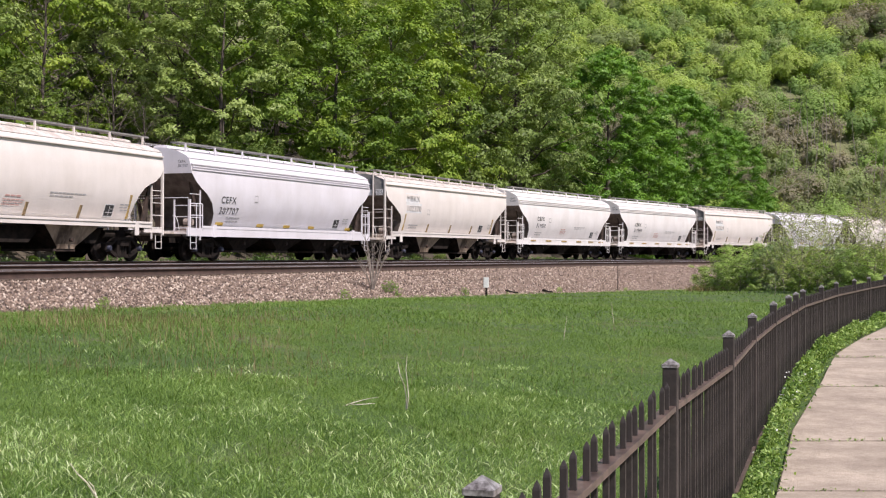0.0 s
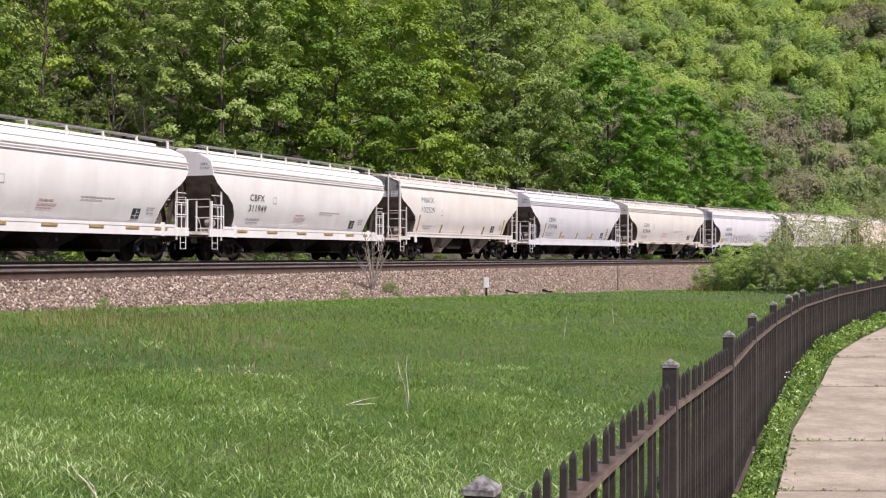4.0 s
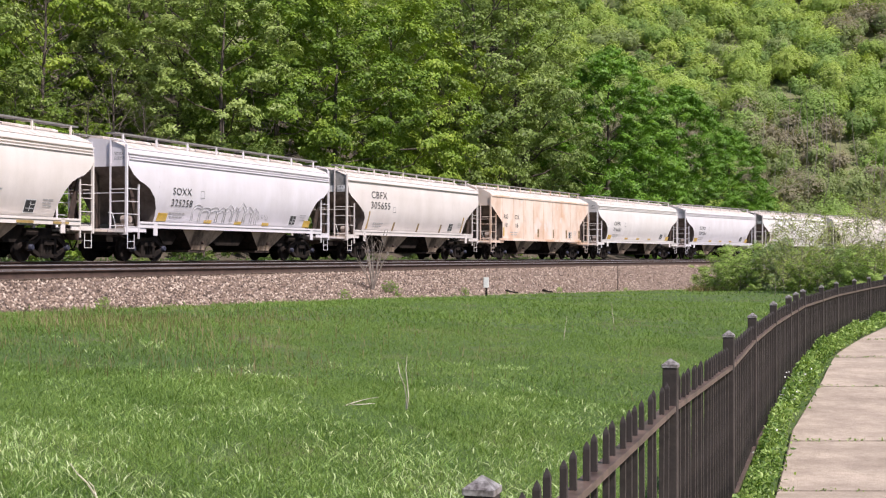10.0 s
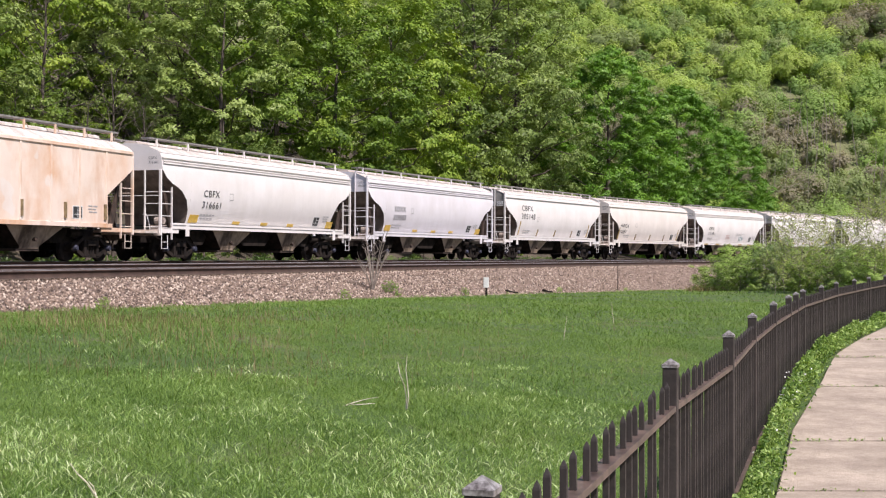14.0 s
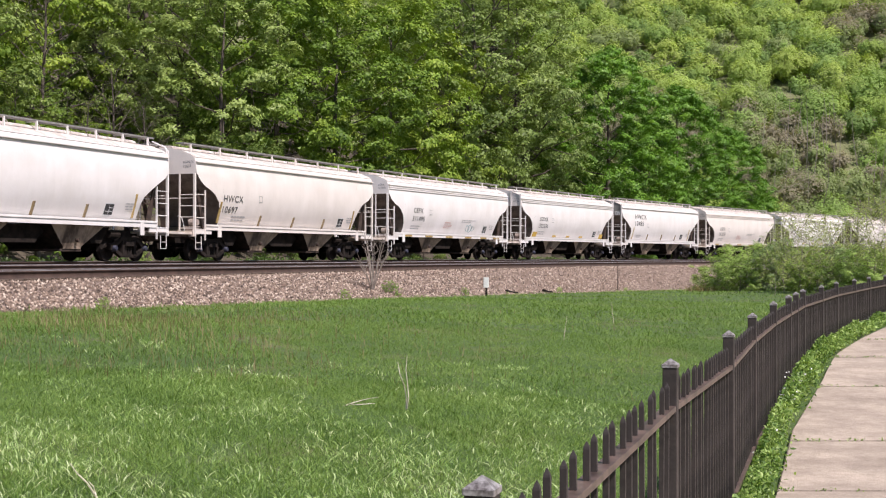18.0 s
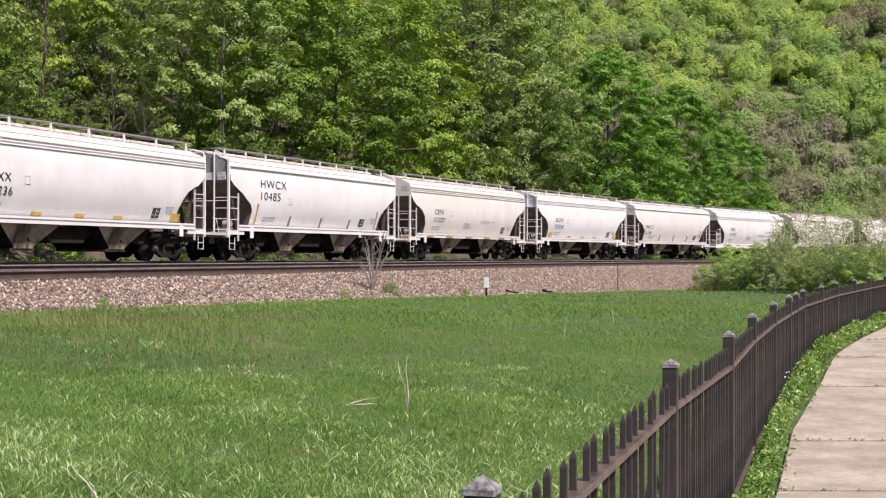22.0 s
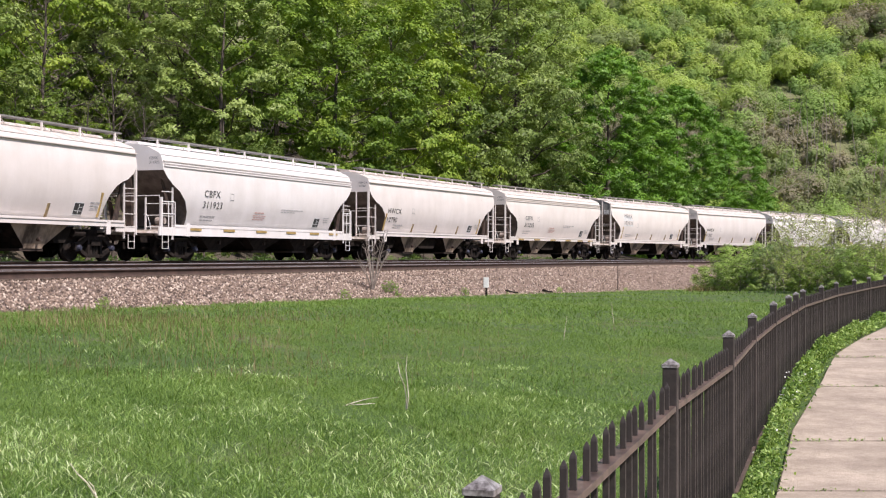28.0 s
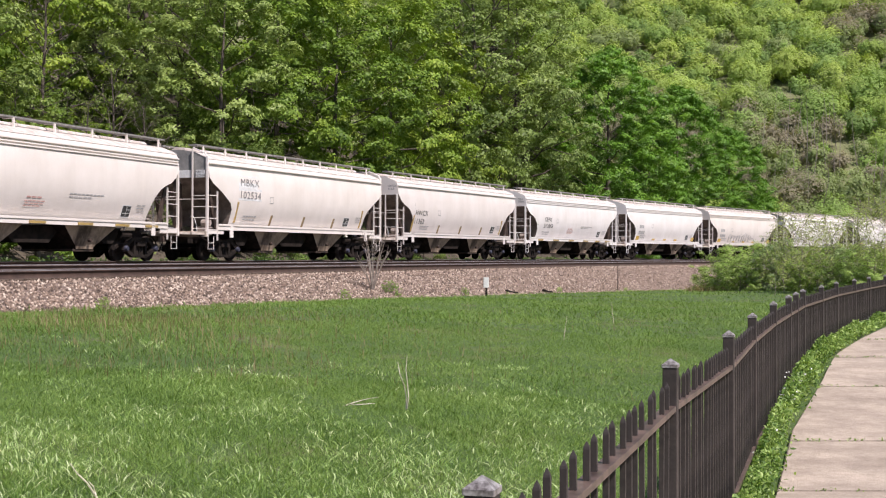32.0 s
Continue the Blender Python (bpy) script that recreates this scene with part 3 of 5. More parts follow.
    side_web = Shape().prism([(0.9, 1.1), (1.2, 1.1), (0.55, 2.8), (0.3, 3.1)], -0.03, 0.03).mesh("side_brace", M["brown_steel"])
    rails = Shape().tube([(0, -1.45, 1.1), (0, -1.45, 2.42), (0, 1.45, 2.42), (0, 1.45, 1.1)], 0.017, 5).mesh("end_handrail", coat)
    coup = Shape().box(-0.95, 0.3, -0.12, 0.12, 0.76, 0.98, 0.03).box(-1.02, -0.80, -0.17, 0.15, 0.74, 1.02, 0.03).mesh("coupler", M["brown_steel"])
    hose = Shape().tube([(-0.1, 0.3, 0.95), (-0.4, 0.3, 0.75), (-0.7, 0.25, 0.38), (-0.95, 0.2, 0.42)], 0.028, 6).mesh("air_hose", M["dark_steel"])
    lever = Shape().tube([(-0.12, -1.4, 0.92), (-0.2, -1.1, 0.88), (-0.25, 0.0, 0.92)], 0.015, 5).mesh("uncoupling_lever", M["brown_steel"])
    ext = Shape().box(-0.03, 0.0, -1.38, -0.98, 3.27, 3.56, 0.004).box(-0.03, 0.0, -0.78, 0.9, 3.27, 3.56, 0.004).mesh("end_plate", M["white_panel"])
    flange = Shape().prism([(-0.10, 3.38), (0.02, 3.38), (0.02, 4.25), (-0.02, 4.25)], -0.05, 0.05).mesh("end_flange", coat)
    pipe = Shape().tube([(0.05, -1.0, 1.12), (0.02, -0.98, 1.4), (0.0, -0.9, 1.68), (0.0, -0.80, 1.78), (0.0, -0.72, 1.72)], 0.015, 6).mesh("brake_pipe", M["white_panel"])
    valve = Shape().box(0.35, 0.85, -1.25, -0.75, 1.12, 1.34, 0.04).disc(0.62, -1.0, 1.5, [(-0.22, 0.06), (-0.22, 0.13), (0.12, 0.15), (0.12, 0.05)], 12).tube([(0.2, -1.3, 1.2), (0.9, -1.3, 1.2), (1.3, -1.1, 1.12)], 0.03, 5).mesh("brake_valve", M["dusty_steel"])
    rod = Shape().tube([(-0.25, -1.3, 0.98), (0.2, -1.2, 0.86), (1.1, -0.9, 0.78)], 0.024, 5).tube([(-0.3, -0.6, 1.04), (0.1, -0.9, 1.0), (0.5, -1.28, 0.93)], 0.02, 5).mesh("brake_rod", M["brown_steel"])
    pad = Shape().box(1.62, 1.86, -1.56, -1.50, 0.93, 1.42, 0.015).mesh("jacking_pad", coat)
    for end in (-1, 1):
        turn = 0 if end < 0 else 180
        base = pose(end * HALF, 0, 0, 0, 0, turn)
        part("end_platform", plat, car, "grimy steel end platform", base)
        part("end_brace", post_web, car, "rust-brown end brace", base)
        for sgn in (-1, 1):
            part("side_brace", side_web, car, "rust-brown diagonal brace", base @ pose(0, sgn * 1.27, 0))
        part("coupler", coup, car, "rusty knuckle coupler", base)
        part("air_hose", hose, car, "", base)
        part("uncoupling_lever", lever, car, "", base)
        part("end_handrail", rails, car, "", base @ pose(-0.04, 0, 0))
        if kind in ("round", "round_tabbed", "deep"):
            part("end_flange", flange, car, "", base)
        if kind == "tabbed":
            part("end_plate", ext, car, "white plate on the end wall", base @ pose(-0.005, 0, 0))
        if end < 0:
            part("brake_pipe", pipe, car, "", base)
            part("brake_valve", valve, car, "dusty brake gear", base)
        part("brake_rod", rod, car, "rusty brake rod", base)
        if kind != "ribbed":
            for sgn in (-1, 1):
                part("jacking_pad", pad, car, "", pose(end * (HALF - 1.74) - 1.74 * (1 if sgn < 0 else -1), 0, 0, 0, 0, 0 if sgn < 0 else 180))
        for sgn in (-1, 1):
            spin = 0 if sgn < 0 else 180
            part("corner_post", pm, car, "", pose(end * (HALF + 0.02), sgn * 1.5, 0, 0, 0, spin))
            la = part("ladder", lad, car, "", pose(end * (HALF - 0.72), sgn * 1.5, 0))
            for i in range(4):
                part("rung", rung, la, "", pose(0, 0, 1.22 + 0.45 * i, 0, 0, 180 if end < 0 else 0))
            part("stirrup_step", step, car, "", pose(end * (HALF - 0.25), sgn * 1.5, 0))
        inner = part("end_ladder", Shape().box(-0.025, 0.025, -0.025, 0.025, 1.1, 4.40 if tall_post else 2.35 if kind == "deep" else 3.36).mesh("end_ladder", coat), car, "", base @ pose(-0.06, -0.85, 0))
        for i in range(3 if kind == "deep" else 4):
            part("rung", rung_y, inner, "", pose(0, -0.58, 1.26 + 0.43 * i))
    # underframe: centre sill and discharge hoppers
    part("center_sill", Shape().box(-HALF - 0.2, HALF + 0.2, -0.22, 0.22, 0.70, 1.12, 0.0).mesh("center_sill", M["dark_steel"]), car)
    # dark sheets added to fill the gaps between hoppers with shade
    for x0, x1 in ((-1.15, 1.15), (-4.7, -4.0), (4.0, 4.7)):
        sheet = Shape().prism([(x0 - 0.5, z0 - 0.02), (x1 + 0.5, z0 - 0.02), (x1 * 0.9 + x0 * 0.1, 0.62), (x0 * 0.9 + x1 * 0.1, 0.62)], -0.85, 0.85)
        part("slope_sheet", sheet.mesh("slope_sheet", M["dark_steel"]), car, "dark sheet standing in for shade under the car")
    hp = Shape()
    t, b = z0 + 0.02, 0.42
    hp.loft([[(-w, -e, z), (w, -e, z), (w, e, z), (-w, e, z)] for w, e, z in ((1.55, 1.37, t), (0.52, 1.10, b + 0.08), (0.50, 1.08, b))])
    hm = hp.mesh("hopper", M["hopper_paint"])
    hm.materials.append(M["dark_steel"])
    # end faces, and all of the deep kind, get their shade as dark colour
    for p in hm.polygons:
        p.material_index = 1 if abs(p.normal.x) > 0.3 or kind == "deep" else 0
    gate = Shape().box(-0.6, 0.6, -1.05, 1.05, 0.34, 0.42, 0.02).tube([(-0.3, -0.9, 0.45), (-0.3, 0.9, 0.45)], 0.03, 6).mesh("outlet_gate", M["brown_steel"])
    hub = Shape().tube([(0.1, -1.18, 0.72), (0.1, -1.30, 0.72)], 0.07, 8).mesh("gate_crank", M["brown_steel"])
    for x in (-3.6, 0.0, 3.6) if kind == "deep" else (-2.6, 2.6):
        h = part("hopper", hm, car, "grimy discharge hopper, coloured dark where shaded", pose(x, 0, 0))
        part("outlet_gate", gate, h)
        part("gate_crank", hub, h)
    cyl = Shape().tube([(5.0, -0.9, 0.95), (5.6, -0.9, 0.95)], 0.14, 10).mesh("brake_cylinder", M["dark_steel"])
    part("brake_cylinder", cyl, car)
    bw = Shape()
    ring = [(-HALF - 0.12, 0.55 + 0.26 * math.cos(2 * math.pi * i / 16), 2.45 + 0.26 * math.sin(2 * math.pi * i / 16)) for i in range(17)]
    bw.tube(ring, 0.018, 5)
    for i in range(4):
        bw.tube([(-HALF - 0.12, 0.55, 2.45), ring[i * 4]], 0.012, 4)
    part("brake_wheel", bw.mesh("brake_wheel", M["brown_steel"]), car)
    # side pieces
    if k["tabs"]:
        tab = side_strip(kind, -0.05, 0.05, z1 + 0.02, z1 + 0.46, 0.05).mesh("tab", M["tab_paint"])
        tall = side_strip(kind, -0.05, 0.05, z1 + 0.08, z1 + 0.92, 0.04).mesh("reflector_tab", M["yellow_dull"])
        for i in range(k["tabs"] + 1):
            if i in (0, k["tabs"]):
                part("reflector_tab", tall, car, "dull yellow tab", pose((-6.12 if kind == "round_tabbed" else -5.75) if i == 0 else 5.80, 0, 0))
            else:
                part("tab", tab, car, "", pose(-5.75 + 11.55 * i / k["tabs"], 0, 0))
    if k["ribs"]:
        rb_ = Shape().box(-0.05, 0.05, -1.555, -1.52, 1.30, 3.80, 0.012).mesh("rib", coat)
        for i in range(k["ribs"]):
            part("rib", rb_, car, "", pose(-6.3 + 12.6 * i / (k["ribs"] - 1), 0, 0))
    for x in (-TRUCK, TRUCK):
        add_truck(car, x)
    return car


M["roof_dust"] = surf("roof_dust", (0.46, 0.39, 0.355), (0.70, 0.64, 0.60), 1.2, 20, 0.85, 0.0, 0.1, stretch=(3, 1, 1))
M["teal_spray"] = surf("teal_spray", (0.16, 0.30, 0.32), (0.28, 0.42, 0.43), 6, 60, 0.6, 0.0, 0)
# brown that carries the shade of the recessed car ends
M["end_shade"] = surf("end_shade", (0.10, 0.074, 0.064), (0.20, 0.158, 0.135), 2, 30, 0.85, 0.0, 0.2)
M["grey_grate"] = surf("galvanised_grating", (0.22, 0.21, 0.20), (0.36, 0.34, 0.33), 5, 80, 0.6, 0.3, 0.3)
M["grey_end"] = surf("grey_end_wall", (0.20, 0.195, 0.19), (0.33, 0.315, 0.30), 1.5, 30, 0.8, 0.0, 0.1)
M["dusty_steel"] = surf("dusty_brake_gear", (0.16, 0.12, 0.10), (0.42, 0.35, 0.31), 5, 50, 0.8, 0.0, 0.2)
M["hopper_paint"] = surf("stained_hopper_paint", (0.08, 0.055, 0.040), (0.46, 0.35, 0.26), 1.3, 30, 0.7, 0.0, 0.1, stretch=(1, 1, 0.5), lo=0.40, hi=0.58)
M["yellow_dull"] = surf("dull_yellow_tape", (0.34, 0.23, 0.08), (0.52, 0.36, 0.13), 5, 60, 0.6, 0.0, 0.1)
M["tab_paint"] = surf("tab_paint", (0.16, 0.11, 0.06), (0.36, 0.26, 0.13), 5, 60, 0.7, 0.0, 0.1)


def wording(car, name, text, x, z, cap, kind, material, label="", spacing=1.1, wide=1.2):
    """Words on the near side, bent to the side's curve; x is the left edge, z the foot of the letters."""
    cu = bpy.data.curves.new("lettering", "FONT")
    cu.body, cu.size, cu.resolution_u, cu.space_character = text, cap / 0.70, 3, spacing
    cu.offset = 0.001 if cap < 0.28 else 0.0
    tmp = bpy.data.objects.new("lettering", cu)
    me_ = bpy.data.meshes.new_from_object(tmp)
    bpy.data.objects.remove(tmp)
    bpy.data.curves.remove(cu)
    for vv in me_.vertices:
        px, pz = vv.co.x, vv.co.y
        vv.co = (x + px * wide, -half_width(z + pz, kind) - 0.016, z + pz)
    me_.name = name
    me_.materials.clear()
    me_.materials.append(material)
    return part(name, me_, car, label)


def bars(car, name, rows, kind, material, label=""):
    """Unreadable small print: rows of (x, z, length, height)."""
    sh = Shape()
    for x, z, l, h in rows:
        n = max(1, int(l / 0.22))
        for i in range(n):
            a, b = x + l * i / n, x + l * (i + 0.82) / n
            w = -half_width(z, kind) - 0.014
            sh.add([(a, w, z), (b, w, z), (b, -half_width(z + h, kind) - 0.014, z + h), (a, -half_width(z + h, kind) - 0.014, z + h)], [(0, 1, 2, 3)])
    ob = part(name, sh.mesh(name, material), car, label)
    ob["kind"] = "stuff"
    return ob


WHITE, CREAM, GREY, TAN, LILAC = (0.86, 0.815, 0.805), (0.83, 0.76, 0.72), (0.79, 0.725, 0.70), (0.84, 0.70, 0.61), (0.79, 0.755, 0.80)
# mark, number, build, colour, trim, words about it
CARS = [
    ("", "", "round_tabbed", CREAM, "tabs", "cream"),
    ("CEFX", "307707", "deep", LILAC, "tape", "pale grey"),
    ("MBKX", "102370", "tabbed", CREAM, "panels", "cream, faintly rust-stained"),
    ("CBFX", "311920", "deep", WHITE, "red", "white"),
    ("CBFX", "311949", "deep", WHITE, "red", "white"),
    ("MBKX", "102529", "tabbed", CREAM, "panels", "cream"),
    ("CEFX", "310156", "deep", LILAC, "strip", "pale grey"),
    ("CEFX", "312634", "round", CREAM, "red", "cream"),
    ("SOXX", "325258", "round", LILAC, "graffiti", "white, scrawled with graffiti"),
    ("CBFX", "305655", "tabbed", GREY, "plain", "greyish-white"),
    ("RG CX", "10 18", "ribbed", TAN, "ribbed", "pale pinkish-tan rust-clouded"),
    ("CBFX", "316661", "round", WHITE, "tape", "white"),
    ("SOXX", "329583", "round", LILAC, "tape", "pale grey"),
    ("CBFX", "305148", "tabbed", WHITE, "plain", "white"),
    ("HWCX", "10697", "round_tabbed", CREAM, "low", "cream"),
    ("CEFX", "311495", "round", WHITE, "red", "white"),
    ("SOXX", "325236", "round", WHITE, "tape", "white"),
    ("HWCX", "10485", "tabbed", WHITE, "plain", "white"),
    ("CEFX", "313257", "round", CREAM, "red", "cream"),
    ("SOXX", "325330", "round", WHITE, "tape", "white"),
    ("HWCX", "11148", "round_tabbed", GREY, "low", "light grey"),
    ("CBFX", "311923", "deep", WHITE, "red", "white"),
    ("HWCX", "12790", "round_tabbed", GREY, "low", "light grey"),
    ("CEFX", "313205", "round", CREAM, "red", "cream"),
    ("MBKX", "102534", "tabbed", CREAM, "panels", "cream"),
    ("HWCX", "11362", "round_tabbed", GREY, "low", "light grey"),
    ("CEFX", "313858", "round", WHITE, "red", "white"),
    ("", "", "round", WHITE, "tape", "white"),
    ("", "", "round", CREAM, "graffiti", "cream, scrawled with graffiti"),
    ("", "", "tabbed", WHITE, "plain", "white"),
    ("", "", "round", WHITE, "tape", "white"),
    ("", "", "round", CREAM, "tape", "cream"),
]
LENGTHS = [17.9, 17.85, 17.92, 17.80, 18.00, 18.09, 17.66, 18.04, 17.92, 17.95, 17.84, 17.88, 17.91, 17.93, 17.77, 18.08, 17.86, 17.87, 18.02, 17.88, 17.69, 17.96, 17.85, 18.14, 17.96, 17.74, 18.0, 17.70, 17.84, 17.9, 17.9, 17.9]
TRAIN = []
_protos = {}
_rs = random.Random(5)


def letter_car(car, mark, number, kind, trim):
    lo = KINDS[kind]["sill"][1]
    L = -HALF
    if trim == "panels":
        for zz, ln in ((3.05, 1.50), (2.54, 1.85)):
            part("lettering_panel", side_strip(kind, L + 2.2, L + 2.2 + ln, zz - 0.08, zz + 0.42, 0.004).mesh("lettering_panel", M["white_panel"]), car, "white stencil panel")
    if kind == "ribbed":
        for i, w in enumerate(("RG", "CX")):
            wording(car, "reporting_mark", w, L + 1.78 + 1.62 * i, 2.50, 0.26, kind, M["letter"])
        for i, w in enumerate(("10", "18")):
            wording(car, "car_number", w, L + 1.86 + 1.6 * i, 1.98, 0.25, kind, M["letter"])
    else:
        ink, tint = (M["faded_letter"], "faded grey") if trim == "panels" else (M["letter"], "black")
        big = {"plain": 0.34, "panels": 0.29}.get(trim, 0.26)
        wide = 1.38 if trim == "plain" else 1.28 if trim == "panels" else 1.22
        dx, dz = (-0.65, -0.18) if number == "307707" else (0.0, 0.0)
        if mark:
            wording(car, "reporting_mark", mark, L + {"low": 1.95, "plain": 2.30, "panels": 2.30}.get(trim, 2.80) + dx, dz + (3.05 if trim in ("plain", "panels") else 2.48 if trim != "low" else 2.36), big, kind, ink, "%s reporting mark" % tint, 1.1, wide)
        if number:
            wording(car, "car_number", number, L + {"low": 1.90, "plain": 2.25, "panels": 2.25}.get(trim, 2.76) + dx, dz + (2.54 if trim in ("plain", "panels") else 2.05 if trim != "low" else 1.92), big, kind, ink, "%s car number" % tint, 1.1, wide)
    if not mark and not number:
        bars(car, "reporting_mark", [(L + 2.4, 2.36, 0.85, 0.24)], kind, M["grey_letter"], "unreadable reporting mark")
        bars(car, "car_number", [(L + 2.35, 1.92, 1.15, 0.24)], kind, M["grey_letter"], "unreadable car number")
    if mark and kind != "ribbed":
        for text, zz in ((mark, 3.44), (number, 3.30)) if kind == "tabbed" else ((mark, 3.76), (number, 3.60)):
            cu = bpy.data.curves.new("end_lettering", "FONT")
            cu.body, cu.size, cu.resolution_u = text, 0.15, 2
            tmp = bpy.data.objects.new("end_lettering", cu)
            me_ = bpy.data.meshes.new_from_object(tmp)
            bpy.data.objects.remove(tmp)
            bpy.data.curves.remove(cu)
            me_.materials.clear()
            me_.materials.append(M["faded_letter"])
            # on the end wall, read from ahead of the car
            part("end_lettering", me_, car, "small lettering on the end wall", Matrix.Translation((-HALF - (0.042 if kind == "tabbed" else 0.006), -0.96, zz)) @ Matrix(((0, 0, -1, 0), (-1, 0, 0, 0), (0, 1, 0, 0), (0, 0, 0, 1))))
    if mark == "SOXX":
        # this maker's cars carry their end posts up to the roof
        stile = Shape().box(-0.025, 0.025, -0.025, 0.025, 3.34, 4.36).mesh("roof_stile", M["paint"])
        grip = Shape().tube([(0, -1.5, 4.1), (0, -1.4, 4.24), (0, -0.85, 4.36)], 0.025, 5).mesh("roof_grip", M["paint"])
        tall = Shape().box(-0.035, 0.035, -0.04, 0.04, 3.34, 4.12).mesh("roof_stile", M["paint"])
        for end in (-1, 1):
            part("roof_stile", tall, car, "", pose(end * (HALF + 0.03), -1.5, 0))
            part("roof_stile", stile, car, "", pose(end * (HALF + 0.06), -0.85, 0))
            part("roof_grip", grip, car, "", pose(end * (HALF + 0.05), 0, 0))
    bars(car, "capacity_data", [(L + 2.75, lo + 0.34, 1.1, 0.05), (L + 2.8, lo + 0.20, 0.95, 0.05)], kind, M["grey_letter"], "small unreadable print")
    bars(car, "end_data", [(5.2, lo + 0.55, 0.6, 0.035), (5.2, lo + 0.45, 0.5, 0.035), (5.25, lo + 0.35, 0.5, 0.035)], kind, M["grey_letter"], "small unreadable print")
    if trim in ("red", "tabs"):
        bars(car, "notice", [(-1.1, lo + 0.60, 0.8, 0.05), (-1.2, lo + 0.49, 1.1, 0.03), (-1.15, lo + 0.41, 1.0, 0.03), (-1.2, lo + 0.33, 0.9, 0.03)], kind, M["red_letter"], "small unreadable red print")
        bars(car, "long_data", [(1.1, lo + 0.80, 2.0, 0.035), (1.1, lo + 0.70, 1.3, 0.035)], kind, M["grey_letter"], "small unreadable print")
    c0 = 4.0 if kind == "tabbed" else 4.35
    st = part("stencil_box", side_strip(kind, c0, c0 + 0.50, lo + 0.15, lo + 0.52, 0.014).mesh("stencil_box", M["letter"]), car, "black consolidated stencil")
    part("stencil_frame", side_strip(kind, c0 - 0.03, c0 + 0.53, lo + 0.12, lo + 0.55, 0.008).mesh("stencil_frame", M["white_panel"]), st)
    for a, b, c, d in ((c0 + 0.05, c0 + 0.45, lo + 0.255, lo + 0.275), (c0 + 0.24, c0 + 0.26, lo + 0.18, lo + 0.49), (c0 + 0.28, c0 + 0.45, lo + 0.38, lo + 0.40)):
        part("stencil_line", side_strip(kind, a, b, c, d, 0.018).mesh("stencil_line", M["white_panel"]), st)
    bx = Shape()
    for a in (0.0, 0.25):
        bx.add([(L + 4.75 + a, -half_width(2.5, kind) - 0.006, 2.40), (L + 4.77 + a, -half_width(2.5, kind) - 0.006, 2.40), (L + 4.77 + a, -half_width(2.7, kind) - 0.006, 2.70), (L + 4.75 + a, -half_width(2.7, kind) - 0.006, 2.70)], [(0, 1, 2, 3)])
        bx.add([(L + 4.75, -half_width(2.5, kind) - 0.006, 2.40 + a), (L + 5.02, -half_width(2.5, kind) - 0.006, 2.40 + a), (L + 5.02, -half_width(2.7, kind) - 0.006, 2.43 + a), (L + 4.75, -half_width(2.7, kind) - 0.006, 2.43 + a)], [(0, 1, 2, 3)])
    part("badge_outline", bx.mesh("badge_outline", M["grey_letter"]), car)
    if trim in ("tape", "red", "graffiti") or kind == "ribbed":
        spots = {"tape": (-5.55, -2.3, 0.0, 2.3, 6.0), "graffiti": (-5.55, -2.3, 0.0, 2.3, 6.0)}.get(trim, (-5.7, -3.2, -0.6, 2.0, 4.2, 6.1))
        if kind == "ribbed":
            spots = (-6.22, -0.9, 1.6, 3.9, 6.2)
        for i, xc in enumerate(spots):
            last = i in (0, len(spots) - 1)
            if kind == "ribbed":
                sh = Shape().box(xc - 0.06, xc + 0.06, -1.58, -1.53, 1.42, 1.95)
            elif trim in ("tape", "graffiti"):
                w, tall = (0.62, 0.30) if last and kind == "round" else (0.55, 0.12)
                sh = side_strip(kind, xc - w / 2, xc + w / 2, lo + 0.05, lo + 0.05 + tall, 0.014)
            else:
                yy = -1.53 if kind != "deep" else -1.522
                sh = Shape().box(xc - 0.42, xc + 0.42, yy - 0.03, yy, lo - 0.20, lo - 0.12)
            part("reflector_strip", sh.mesh("reflector_strip", M["yellow_dull" if trim == "red" else "tab_paint" if kind == "ribbed" and i else "yellow"]), car, "yellow reflective strip")
    if trim == "strip":
        for xc, top in ((-5.55, 1.0), (-2.75, 0.5), (0.05, 0.45), (2.75, 0.45), (5.45, 0.85)):
            part("reflector_tab", side_strip(kind, xc - 0.05, xc + 0.05, lo + 0.06, lo + top, 0.04).mesh("reflector_tab", M["yellow_dull"]), car, "dull yellow tab")
        for xc in (-2.25, 2.3):
            part("reflector_strip", side_strip(kind, xc - 0.28, xc + 0.28, lo + 0.12, lo + 0.24, 0.014).mesh("reflector_strip", M["yellow"]), car, "yellow reflective strip")
    if number == "311495":
        g = Shape()
        for cx, rx, rz in ((2.1, 0.22, 0.16), (2.45, 0.26, 0.20), (2.8, 0.20, 0.13)):
            ring = []
            for i in range(15):
                a = 2 * math.pi * i / 14
                z1 = lo + 0.36 + rz * math.sin(a) * (1 + 0.2 * math.cos(3 * a))
                ring.append((cx + rx * math.cos(a), -half_width(z1, kind) - 0.012, z1))
            g.tube(ring, 0.011, 4)
        part("graffiti_scrawl", g.mesh("graffiti_scrawl", M["teal_spray"]), car, "small teal spray-paint scrawl")
    if trim == "graffiti":
        g = Shape()
        gr = random.Random(9)
        px = -3.6
        while px < 1.0:
            wide, tall = gr.uniform(0.5, 0.8), gr.uniform(0.55, 0.80)
            for inset in (0.0, gr.uniform(0.10, 0.18)):
                fine = []
                for i in range(19):
                    a = math.pi * (1.12 - 1.24 * i / 18)
                    x1 = px + wide * 0.5 + (wide * 0.55 - inset) * math.cos(a) + 0.05 * math.sin(i * 1.1)
